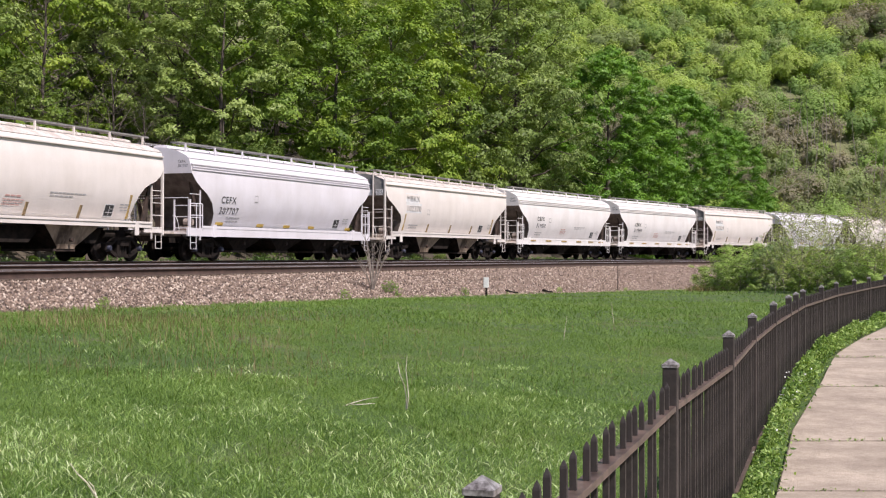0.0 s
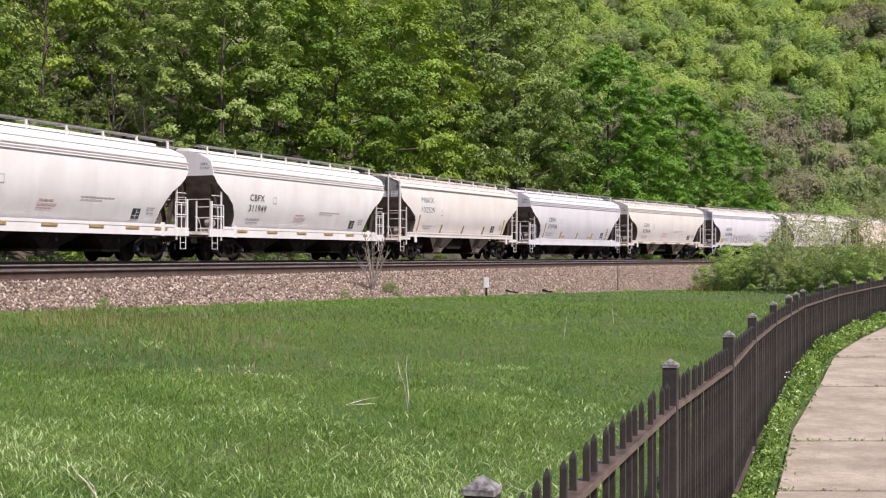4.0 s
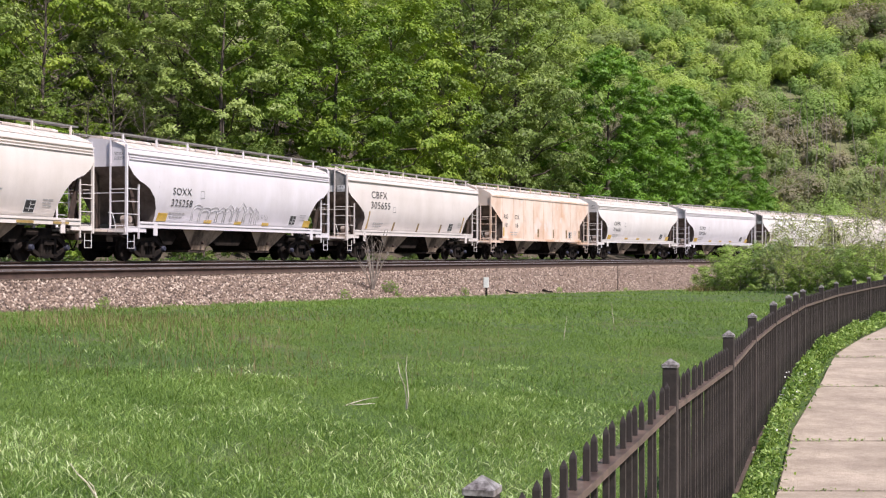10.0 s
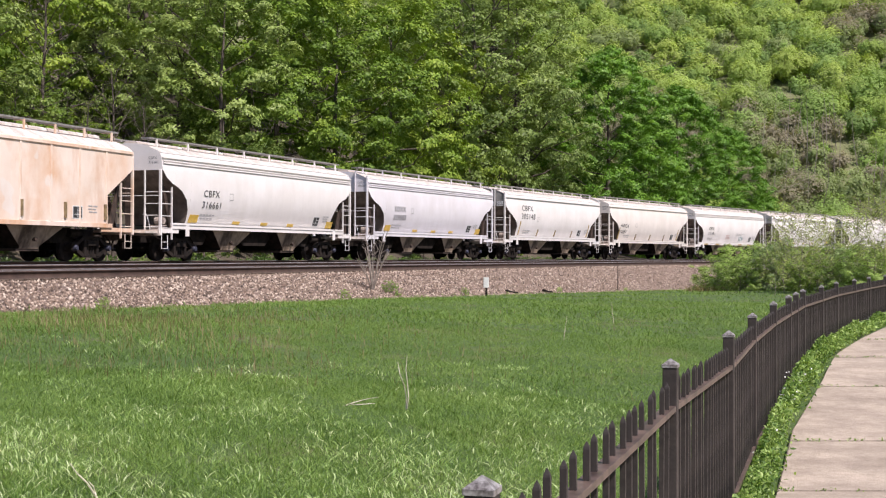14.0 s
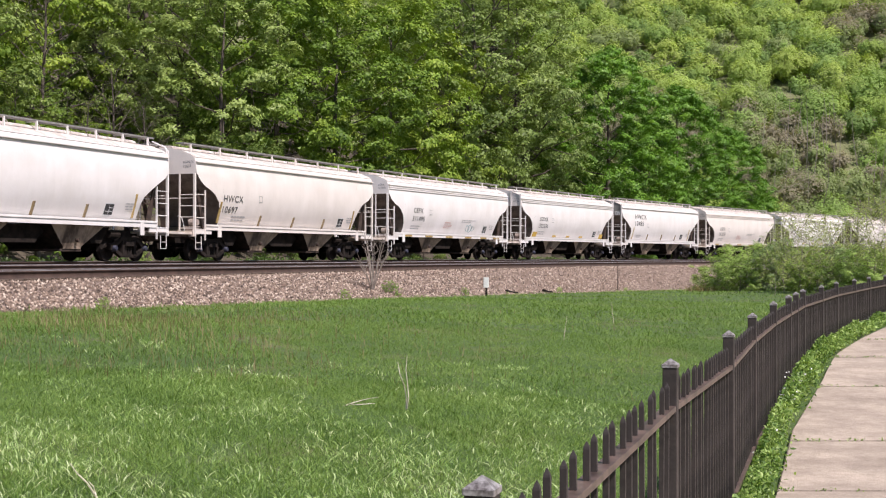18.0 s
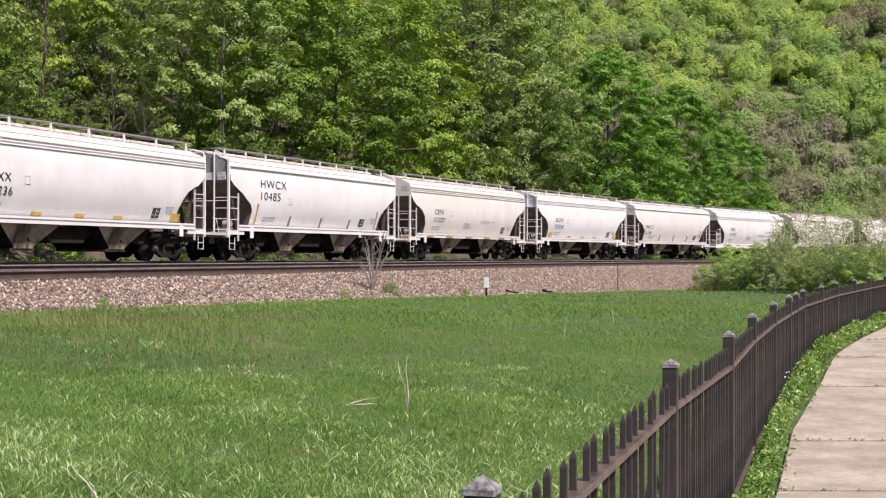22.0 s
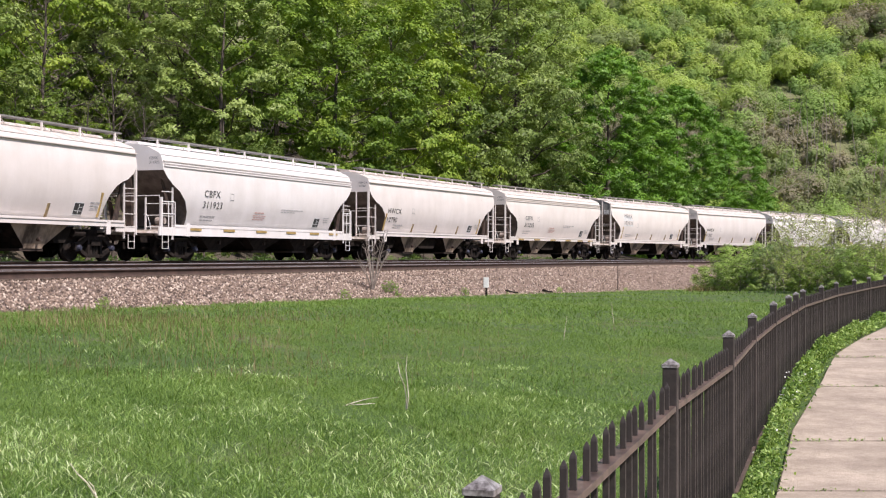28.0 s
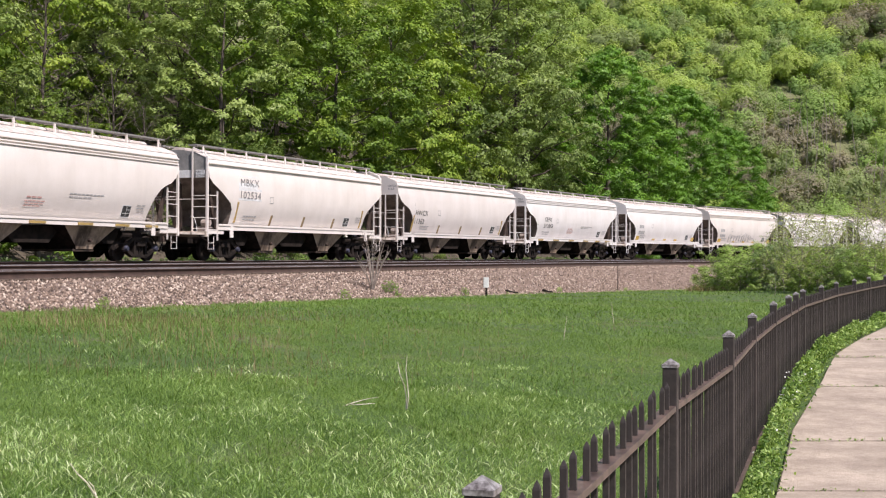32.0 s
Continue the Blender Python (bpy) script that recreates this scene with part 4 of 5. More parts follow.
                    z1 = lo + 0.12 + (tall - inset) * max(0.0, math.sin(a)) ** 0.7 + 0.03 * math.sin(i * 0.9 + px)
                    fine.append((x1, -half_width(z1, kind) - 0.012, z1))
                g.tube(fine, 0.010, 4)
            px += wide * 0.82
        for k in range(9):
            x1, z1 = 1.5 + 0.1 * k, lo + 0.30 + gr.uniform(0, 0.22)
            x2, z2 = x1 + gr.uniform(0.02, 0.14), lo + 0.22 + gr.uniform(0, 0.3)
            g.tube([(x1, -half_width(z1, kind) - 0.012, z1), (x2, -half_width(z2, kind) - 0.012, z2)], 0.009, 4)
        part("graffiti_scrawl", g.mesh("graffiti_scrawl", M["grey_letter"]), car, "dark spray-paint scrawl")


for i, (mark, number, kind, colour, trim, words) in enumerate(CARS):
    if kind not in _protos:
        car = _protos[kind] = build_car(kind)
    else:
        car = None
    TRAIN.append([car, kind])
for i, (mark, number, kind, colour, trim, words) in enumerate(CARS):
    if TRAIN[i][0] is None:
        TRAIN[i][0] = copy_thing(_protos[kind], Matrix())
for i, (mark, number, kind, colour, trim, words) in enumerate(CARS):
    car = TRAIN[i][0]
    shade = _rs.uniform(0.97, 1.02)
    tone = [c * shade for c in colour]
    letter_car(car, mark, number, kind, trim)
    for o in car.children_recursive:
        o.color = (*tone, 1)
    label = words + " covered hopper car in a freight train" + (", ribbed sides" if kind == "ribbed" else "")
    tagged(car, label, "freight car", "hopper cars of the train")

# ---- trees and shrubs ----
def quads_at(centres, size, rng, up=0.3, aspect=0.62, out=None, tri=False, jitter=0.30):
    """Leaf-shaped quads of random turn at each centre."""
    n = len(centres)
    size = np.broadcast_to(size, n)[:, None]
    a = rng.normal(size=(n, 3))
    a /= np.linalg.norm(a, axis=1, keepdims=True)
    nrm = rng.normal(size=(n, 3)) * (1 - up)
    nrm[:, 2] += up * 1.6
    if out is not None:
        nrm = nrm * jitter + out * 1.0
        nrm /= np.linalg.norm(nrm, axis=1, keepdims=True) + 1e-9
        a -= nrm * (a * nrm).sum(1, keepdims=True)
        a /= np.linalg.norm(a, axis=1, keepdims=True) + 1e-9
    b = np.cross(nrm, a)
    b /= np.linalg.norm(b, axis=1, keepdims=True) + 1e-9
    nn = np.cross(a, b)
    p0 = centres - a * size * 0.5
    p1 = centres + b * size * 0.5 * aspect + nn * size * 0.10 - a * size * 0.06
    p2 = centres + a * size * 0.5
    p3 = centres - b * size * 0.5 * aspect + nn * size * 0.10 - a * size * 0.06
    if tri:
        return np.stack([p0 - b * size * 0.3, p0 + b * size * 0.35 + nn * size * 0.1, p2], 1).reshape(-1, 3), np.arange(3 * n).reshape(-1, 3)
    v = np.stack([p0, p1, p2, p3], 1).reshape(-1, 3)
    return v, np.arange(4 * n).reshape(-1, 4)


def tree_meshes(seed, height, radius, low, clumps, per, leaf, leaf_mat, spread=1.0, wood_mat=None, trunk_r=0.24, shape="round", lean=0.0, limbs=14, flat=0.60, clump=(0.08, 0.19), round_=0.7, whole=0.5, shell=0.45, upper=0.7):
    """Trunk with limbs, and a crown of leaves hung in clumps round the limb ends."""
    rng = np.random.default_rng(seed)
    wood = Shape()
    n = 7
    bend = rng.normal(size=(n, 2)).cumsum(0) * 0.12
    top = height * 0.86
    tp = [Vector((bend[i, 0] + lean * i / n, bend[i, 1], top * i / (n - 1))) for i in range(n)]
    wood.tube(tp, [trunk_r * (1 - 0.86 * i / (n - 1)) + (0.10 * trunk_r / 0.24 if i == 0 else 0) for i in range(n)], 8)
    ends = []

    def envelope(u):
        if shape == "round":
            return math.sqrt(max(0.05, 1 - (1.75 * u - 0.80) ** 2))
        if shape == "dome":
            return (1 - u ** 2.5) ** 0.6 * (0.80 + 0.2 * min(1, u * 6))
        return max(0.12, 1 - 0.55 * u) * min(1, 0.6 + 2 * u)

    for k in range(limbs):
        u = (k + rng.random()) / limbs
        z = low + (height * 0.90 - low) * u
        t = min(z * 0.85, top) / top * (n - 1)
        i = min(int(t), n - 2)
        base = tp[i].lerp(tp[i + 1], t - i)
        ang = k * 2.4 + rng.normal() * 0.4
        r = radius * envelope(u) * rng.uniform(0.65, 0.95)
        tip = Vector((tp[-1].x * u + r * math.cos(ang), tp[-1].y * u + r * math.sin(ang), z + rng.uniform(0.0, 1.0)))
        midp = base.lerp(tip, 0.5) + Vector((rng.normal() * 0.3, rng.normal() * 0.3, -0.15 * r + 0.2))
        lr = trunk_r * 0.36 * (1 - 0.6 * u)
        wood.tube([base, midp, tip], [lr, lr * 0.6, 0.02], 5)
        for w in range(3):
            q = midp.lerp(tip, rng.uniform(0.1, 0.9))
            e2 = q + Vector((rng.normal(), rng.normal(), rng.normal() * 0.6 + 0.3)) * radius * 0.28
            wood.tube([q, e2], [lr * 0.35, 0.012], 4)
            ends.append(e2)
        ends.append(tip)
    # clump centres: limb ends and a loose shell under the crown's outline
    cs = []
    for e in ends:
        cs.append((e.x, e.y, e.z))
    while len(cs) < clumps:
        u = rng.random()
        ang, rr = rng.random() * 6.283, radius * envelope(u) * (shell + (1.07 - shell) * math.sqrt(rng.random()))
        cs.append((lean * u + rr * math.cos(ang), rr * math.sin(ang), low + (height - low) * u))
    cs = np.array(cs[:clumps])
    rad = radius * rng.uniform(clump[0], clump[1], len(cs)) * spread
    cnt = np.maximum(8, (per * (rad / rad.mean()) ** 2 * rng.uniform(0.5, 1.3, len(cs)))).astype(int)
    idx = np.repeat(np.arange(len(cs)), cnt)
    d = rng.normal(size=(len(idx), 3))
    d /= np.linalg.norm(d, axis=1, keepdims=True)
    flip = rng.random(len(idx)) < upper
    d[flip, 2] = np.abs(d[flip, 2])
    rr = rng.random(len(idx)) ** 0.30
    off = d * (rad[idx] * rr)[:, None] * np.array([1.15, 1.15, flat])
    sag = rng.normal(size=(len(cs), 2)) * 0.35
    off[:, 2] += off[:, 0] * sag[idx, 0] + off[:, 1] * sag[idx, 1] - 0.25 * np.hypot(off[:, 0], off[:, 1])
    pts = cs[idx] + off
    keep = pts[:, 2] > 0.15
    pts = pts[keep]
    form = pts - np.array([lean * 0.5, 0, low + (height - low) * 0.42])
    form /= np.linalg.norm(form, axis=1, keepdims=True) + 1e-6
    turned = d[keep] * round_ + form * whole
    v, f = quads_at(pts, leaf * rng.uniform(0.6, 1.25, len(pts)), rng, 0.42, 0.62, turned, True, 0.5)
    return wood.mesh("trunk", wood_mat or M["bark"], 50), fast_mesh("crown", v, f, leaf_mat)


TREES = {
    "maple": tree_meshes(1, 19, 6.0, 3.0, 185, 190, 0.25, M["leaf_bright"], limbs=18),
    "maple_b": tree_meshes(2, 17, 5.0, 2.2, 165, 170, 0.23, M["leaf_bright"], limbs=16),
    "olive": tree_meshes(3, 19, 4.6, 3.0, 190, 150, 0.18, M["leaf_olive"], 1.05, limbs=22, trunk_r=0.34, flat=0.55),
    "olive_b": tree_meshes(4, 16, 4.2, 2.5, 125, 140, 0.19, M["leaf_olive"], 0.95, limbs=16),
    "dense": tree_meshes(5, 18.6, 6.8, 0.0, 430, 215, 0.21, M["leaf_dark"], 0.92, shape="dome", limbs=20, trunk_r=0.3, flat=0.50, clump=(0.08, 0.145), round_=1.6, whole=0.05, shell=0.62, upper=0.3),
    "under": tree_meshes(6, 9, 3.4, 0.8, 80, 120, 0.18, M["leaf_under"], limbs=12, trunk_r=0.10),
    "under_b": tree_meshes(7, 7, 3.0, 0.4, 75, 130, 0.18, M["leaf_bright"], limbs=12, trunk_r=0.08),
    "bare": tree_meshes(8, 18, 3.6, 4.0, 60, 22, 0.15, M["leaf_olive"], 1.0, limbs=34, trunk_r=0.2),
    "shrub": tree_meshes(9, 2.6, 1.9, 0.0, 110, 120, 0.085, M["leaf_shrub"], 0.92, M["twig"], limbs=20, trunk_r=0.04, shape="dome", flat=0.7, clump=(0.08, 0.2), round_=0.9),
    "willow": tree_meshes(11, 3.6, 1.5, 0.0, 120, 75, 0.11, M["leaf_willow"], 1.0, M["twig"], limbs=26, trunk_r=0.035, shape="dome", flat=0.9, clump=(0.08, 0.18), round_=0.9),
    "sapling": tree_meshes(10, 4.6, 1.0, 0.3, 95, 15, 0.09, M["leaf_sapling"], 1.2, M["twig"], limbs=24, trunk_r=0.016, flat=0.75, clump=(0.12, 0.25), round_=0.75),
}
WORDS = {
    "maple": ("broadleaf tree in bright spring leaf on the slope", "tree"), "maple_b": ("broadleaf tree in bright spring leaf on the slope", "tree"),
    "olive": ("tall thin-leaved olive-green tree with bare limbs showing", "tree"), "olive_b": ("thin-leaved olive-green tree on the slope", "tree"),
    "dense": ("dense dark-green rounded tree behind the railway", "tree"), "under": ("small understorey tree on the hillside", "tree"),
    "under_b": ("bright green understorey sapling on the hillside", "tree"), "bare": ("nearly bare grey tree with budding twigs", "tree"),
    "willow": ("grey-green willow shrub with upright shoots", "shrub"),
    "shrub": ("light green leafy shrub beside the railway bed", "shrub"), "sapling": ("thin twiggy sapling with sparse young leaves", "sapling"),
}
_first = {}


def plant(kind, x, y, scale=1.0, turn=0.0, sink=0.1, sz=None):
    z = float(ground_z(x, y)[0]) - sink
    m = pose(x, y, z, 0, 0, turn) @ Matrix.Diagonal((scale, scale, sz or scale, 1))
    t = new("shrub" if kind in ("shrub", "willow") else "sapling" if kind == "sapling" else "tree")
    t.matrix_basis = m
    part("trunk", TREES[kind][0], t)
    part("crown", TREES[kind][1], t)
    tagged(t, WORDS[kind][0], WORDS[kind][1], {"shrub": "shrubs by the railway", "willow": "shrubs by the railway", "sapling": "shrubs by the railway"}.get(kind, "trees behind the railway"))
    return t


def ray_place(px, d):
    """Ground place in the direction px (picture-width fraction from the middle) at depth d."""
    return px * d * math.tan(radians(36.3 / 2)) * 2, d


def behind(px, q):
    """The place in the direction px that lies q metres behind the train's track."""
    d = np.arange(25.0, 260.0, 0.5)
    ss, qq = to_track(px * d * math.tan(radians(36.3 / 2)) * 2, d, -120, 330)
    return ray_place(px, float(np.interp(q, -qq, d)))


# (kind, direction, metres behind the track, scale): the wood behind the train
WOOD = [
    ("maple", -0.06, 12, 1.0), ("maple_b", -0.125, 11, 1.05), ("maple", -0.19, 13, 0.95), ("olive", 0.035, 12, 1.3), ("olive", 0.055, 14, 1.4), ("olive", 0.086, 12, 1.25),
    ("maple_b", 0.01, 14, 0.95), ("bare", 0.0, 20, 1.05), ("dense", 0.187, 12, 1.06), ("dense", 0.264, 12, 0.98), ("dense", 0.322, 12, 0.80), ("dense", 0.358, 12, 0.45),
    ("olive_b", -0.25, 13, 1.0), ("olive_b", -0.36, 24, 1.0), ("under_b", -0.46, 9, 0.9),
    ("olive", -0.29, 18, 0.95), ("bare", -0.45, 18, 0.8), ("under", -0.20, 9, 0.8), ("under", -0.10, 9, 0.5),
    ("under", -0.02, 9, 0.5), ("under_b", 0.075, 10, 0.6), ("under", 0.115, 11, 0.8), ("maple_b", 0.125, 22, 0.85), ("olive_b", 0.225, 22, 0.8),
    ("maple", -0.22, 26, 1.0), ("olive", -0.34, 26, 1.0), ("maple_b", -0.43, 26, 1.0), ("olive_b", -0.13, 25, 1.0), ("maple", -0.02, 26, 1.0), ("olive", 0.06, 28, 1.0),
    ("maple_b", -0.52, 24, 1.1), ("olive_b", -0.57, 14, 1.0), ("maple", -0.62, 22, 1.0),
    ("under", -0.27, 8.5, 0.6), ("under", -0.15, 8.5, 0.5), ("under", 0.14, 10, 0.5), ("under_b", -0.24, 16, 0.9), ("under", -0.48, 12, 0.9),
    ("maple_b", -0.16, 34, 1.0), ("maple", -0.30, 38, 1.0), ("olive", -0.40, 38, 1.0), ("olive_b", -0.48, 36, 1.1), ("maple", -0.09, 38, 1.0), ("under", 0.345, 11, 0.7), ("maple_b", 0.033, 26, 1.4), ("olive", 0.022, 20, 1.4), ("bare", -0.40, 9, 0.5), ("bare", -0.375, 10, 0.6), ("bare", -0.335, 10, 0.5), ("maple_b", 0.09, 24, 1.25), ("olive_b", 0.10, 20, 1.1),
]
# undergrowth up the sunny slope
_ug = random.Random(12)
for k in range(34):
    WOOD.append((_ug.choice(("under_b", "under", "under_b")), _ug.uniform(-0.54, -0.26), _ug.uniform(14, 32), _ug.uniform(0.35, 0.75)))
for kind, px, q, sc in WOOD:
    x, y = behind(px, q)
    plant(kind, x, y, sc, random.uniform(0, 360))
# weeds on the far bank of the line
for px, sc in ((-0.345, 0.42), (-0.16, 0.25), (-0.06, 0.22)):
    x, y = behind(px, 6.2)
    plant("shrub", x, y, sc, random.uniform(0, 360))

# the shrubs on the near side of the line
for px, d, sc, sz in ((0.318, 68, 0.75, 0.55), (0.325, 66, 0.95, 0.76), (0.352, 64, 1.0, 0.80), (0.38, 61, 0.9, 0.74), (0.41, 60, 1.0, 0.70), (0.44, 57, 0.95, 0.65), (0.47, 56, 1.1, 0.7), (0.50, 54, 1.0, 0.65), (0.53, 52, 1.0, 0.7), (0.326, 64, 0.6, 0.5), (0.338, 61, 0.65, 0.6), (0.366, 59, 0.6, 0.6), (0.395, 57, 0.65, 0.6), (0.425, 54, 0.7, 0.6), (0.455, 52, 0.65, 0.6), (0.485, 50, 0.7, 0.6)):
    x, y = ray_place(px, d)
    plant("shrub", x, y, sc, random.uniform(0, 360), 0.3, sz)
for px, d, sc in ((0.366, 60, 0.56), (0.384, 58.5, 0.62), (0.345, 62, 0.42), (0.455, 54, 0.5)):
    x, y = ray_place(px, d)
    plant("willow", x, y, sc, random.uniform(0, 360), 0.2)
for k in range(18):
    x, y = ray_place(0.375 + 0.0083 * k + random.uniform(-0.004, 0.004), random.uniform(50, 62))
    plant("sapling", x, y, random.uniform(0.55, 0.85), random.uniform(0, 360))


def far_woods():
    """The wooded hillside across the valley, crown beside crown."""
    rng = np.random.default_rng(11)
    pts = []
    for d0, d1, a0, a1, gap in ((150, 356, 0.07, 0.375, 4.1), (84, 192, -0.44, 0.10, 7.0), (190, 340, -0.12, 0.07, 6.5)):
        for d in np.arange(d0, d1, gap):
            for a in np.arange(a0, a1, gap / d):
                pts.append((d + rng.uniform(-0.9, 0.9) * gap, a + rng.uniform(-0.9, 0.9) * gap / d))
    for k in range(760):
        pts.append((rng.uniform(108, 188), rng.uniform(0.15, 0.385)))
    pts = np.array([(d * math.sin(a), d * math.cos(a)) for d, a in pts])
    s, q = to_track(pts[:, 0], pts[:, 1])
    keep = q < np.where(pts[:, 0] > 25, -12, -26)
    pts = pts[keep]
    z = ground_z(pts[:, 0], pts[:, 1], s[keep], q[keep])
    groups = {"far_green": [], "far_lime": [], "far_deep": [], "far_yellow": [], "far_grey": [], "far_brown": []}
    for (x, y), zz in zip(pts, z):
        d = math.hypot(x, y)
        u = rng.random()
        stand = math.sin(x * 0.055 + 1.2 + 1.6 * math.sin(y * 0.031)) * math.sin(y * 0.047 + 0.7)     # stands of like trees
        high = min(1.0, max(0.0, (d - 225) / 80))
        if x < 0:
            g = "far_green" if u < 0.5 else "far_grey" if u < 0.75 else "far_deep"
        elif stand > 0.42 and d < 300:
            g = "far_brown" if u < 0.30 else "far_grey" if u < 0.8 else "far_green"
        elif u < 0.10 + 0.36 * high:
            g = "far_yellow"
        elif u < 0.48 + 0.25 * high:
            g = "far_lime"
        elif u < 0.76:
            g = "far_green"
        elif u < 0.90:
            g = "far_deep"
        else:
            g = "far_grey"
        groups[g].append((x, y, zz, d))
    # each crown: rounded boughs over a dome, in a coat of leaves
    for g, ts in groups.items():
        cs, sizes, outs = [], [], []
        for x, y, zz, d in ts:
            r = 1.9 + 2.6 * rng.random() ** 1.9
            h = r * 1.5 + rng.uniform(0, 2.0)
            if d < 190 and x > 25:
                r, h = r * 0.62, r * 1.1
            k = int(rng.integers(34, 56))
            thin = g == "far_brown"
            n = int((950 if thin else 1300) * (r / 2.7) ** 1.8 * (0.28 if x < 0 else 1))
            cl = rng.normal(size=(k, 3))
            cl[:, 2] = np.abs(cl[:, 2]) * 1.1 - 0.8
            cl /= np.linalg.norm(cl, axis=1, keepdims=True)
            cl = cl * np.array([r * 0.80, r * 0.80, r * 0.72]) * rng.uniform(0.78, 1.0, (k, 1)) + np.array([x, y, zz + h - r * 0.9])
            cr = r * rng.uniform(0.18, 0.34, k)
            dd = rng.normal(size=(n, 3))
            dd /= np.linalg.norm(dd, axis=1, keepdims=True)
            which = rng.integers(0, k, n)
            cs.append(cl[which] + dd * cr[which][:, None] * rng.uniform(0.75, 1.10, (n, 1)))
            form = cs[-1] - np.array([x, y, zz + h - r * 1.1])
            form /= np.linalg.norm(form, axis=1, keepdims=True) + 1e-6
            outs.append(dd * 0.40 + form * 0.75 + np.array([0.08, -0.12, 0.45]))
            sizes.append(np.full(n, 0.20 + 0.0007 * d))
        cs, sizes = np.concatenate(cs), np.concatenate(sizes)
        v, f = quads_at(cs, sizes * rng.uniform(0.6, 1.4, len(sizes)), rng, 0.3, 0.8, np.concatenate(outs), True, 0.16)
        me = fast_mesh("far_woods", v, f, M[g])
        words = {"far_green": "fresh green", "far_lime": "bright light green", "far_deep": "deep green", "far_yellow": "yellow-green", "far_grey": "grey-green", "far_brown": "still-bare brownish"}[g]
        thing("far_woods", words + " tree crowns covering the far hillside", "woods", kind="stuff", data=me)
    # pale trunks showing between the crowns low on the hillside
    sh = Shape()
    for x, y, zz, d in [t for t in groups["far_brown"] if 185 < t[3] < 280][:30]:
        for w in range(2):
            a = Vector((x + rng.uniform(-2.5, 2.5), y + rng.uniform(-4, 0), zz))
            b = a + Vector((rng.uniform(-1.2, 1.2), rng.uniform(-1.2, 1.2), rng.uniform(6, 12)))
            sh.tube([a, a.lerp(b, 0.6) + Vector((rng.uniform(-0.4, 0.4), 0, 0)), b], [0.07, 0.045, 0.015], 4)
    thing("bare_trunks", "thin grey trunks among the far hillside trees", "woods", kind="stuff", data=sh.mesh("bare_trunks", M["twig"]))


far_woods()

# ---- walkway, fence and field ----
POST = Shape().box(-0.032, 0.032, -0.032, 0.032, -0.1, 1.135, 0.004).mesh("fence_post", M["iron"])
_cap = Shape().box(-0.035, 0.035, -0.035, 0.035, 0, 0.014, 0.002)
_cap.add([(-0.033, -0.033, 0.014), (0.033, -0.033, 0.014), (0.033, 0.033, 0.014), (-0.033, 0.033, 0.014), (0, 0, 0.040)], [(0, 1, 4), (1, 2, 4), (2, 3, 4), (3, 0, 4)])
_pk = Shape()
_pk.loft([[(x * w, y * w, z) for x, y in ((-1, -1), (1, -1), (1, 1), (-1, 1))] for z, w in ((0.06, 0.0098), (1.058, 0.0098), (1.066, 0.0082), (1.082, 0.0012))])
PICKET = _pk.mesh("picket", M["iron"])


def build_fence():
    fe = thing("iron_fence", "black wrought-iron picket fence with rusty rails and capped posts", "fence")
    for i, (x, y) in enumerate(FENCE):
        a = FENCE[max(i - 1, 0)]
        b = FENCE[min(i + 1, len(FENCE) - 1)]
        h = math.degrees(math.atan2(b[1] - a[1], b[0] - a[0]))
        po = part("fence_post", POST, fe, "square iron post", pose(x, y, 0, 0, 0, h))
        part("post_cap", CAP, po, "worn pyramid cap", pose(0, 0, 1.135))
    for (x0, y0), (x1, y1) in zip(FENCE[:-1], FENCE[1:]):
        ln, h = math.hypot(x1 - x0, y1 - y0), math.atan2(y1 - y0, x1 - x0)
        for z in (0.955, 0.14):
            sh = Shape().box(0.03, ln - 0.03, -0.028, 0.028, -0.012, 0.012, 0.003)
            part("fence_rail", sh.mesh("fence_rail", M["rail_rusty"]), fe, "rust-tinged flat rail", pose(x0, y0, z, 0, 0, math.degrees(h)))
        n = max(8, round(ln / (0.172 if y0 < 4 else 0.118 if y0 < 6 else 0.088 if y0 < 12 else 0.085)))
        for k in range(1, n):
            u = k / n
            part("picket", PICKET, fe, "", pose(x0 + (x1 - x0) * u, y0 + (y1 - y0) * u, random.uniform(-0.004, 0.004), random.uniform(-0.4, 0.4), random.uniform(-0.4, 0.4), math.degrees(h)))


M["worn_iron"] = surf("worn_cap_iron", (0.06, 0.045, 0.042), (0.42, 0.40, 0.40), 30, 120, 0.42, 0.2, 0.3, 0.003, None, 0.32, 0.60)
M["rail_rusty"] = surf("fence_rail_rust", (0.055, 0.038, 0.033), (0.19, 0.132, 0.108), 8, 80, 0.42, 0.1, 0.15, 0.003)
CAP = _cap.mesh("post_cap", M["worn_iron"])
build_fence()

# concrete walk: slabs with open joints
WALK = [(0.05, 2.5), (2.21, 9.0), (3.03, 11.75), (4.08, 14.6), (5.24, 18.0), (6.48, 21.0), (8.05, 24.5), (9.0, 26.5), (10.9, 30.0), (13.5, 35.5)]
WY, WX = np.array([p[1] for p in WALK]), np.array([p[0] for p in WALK])


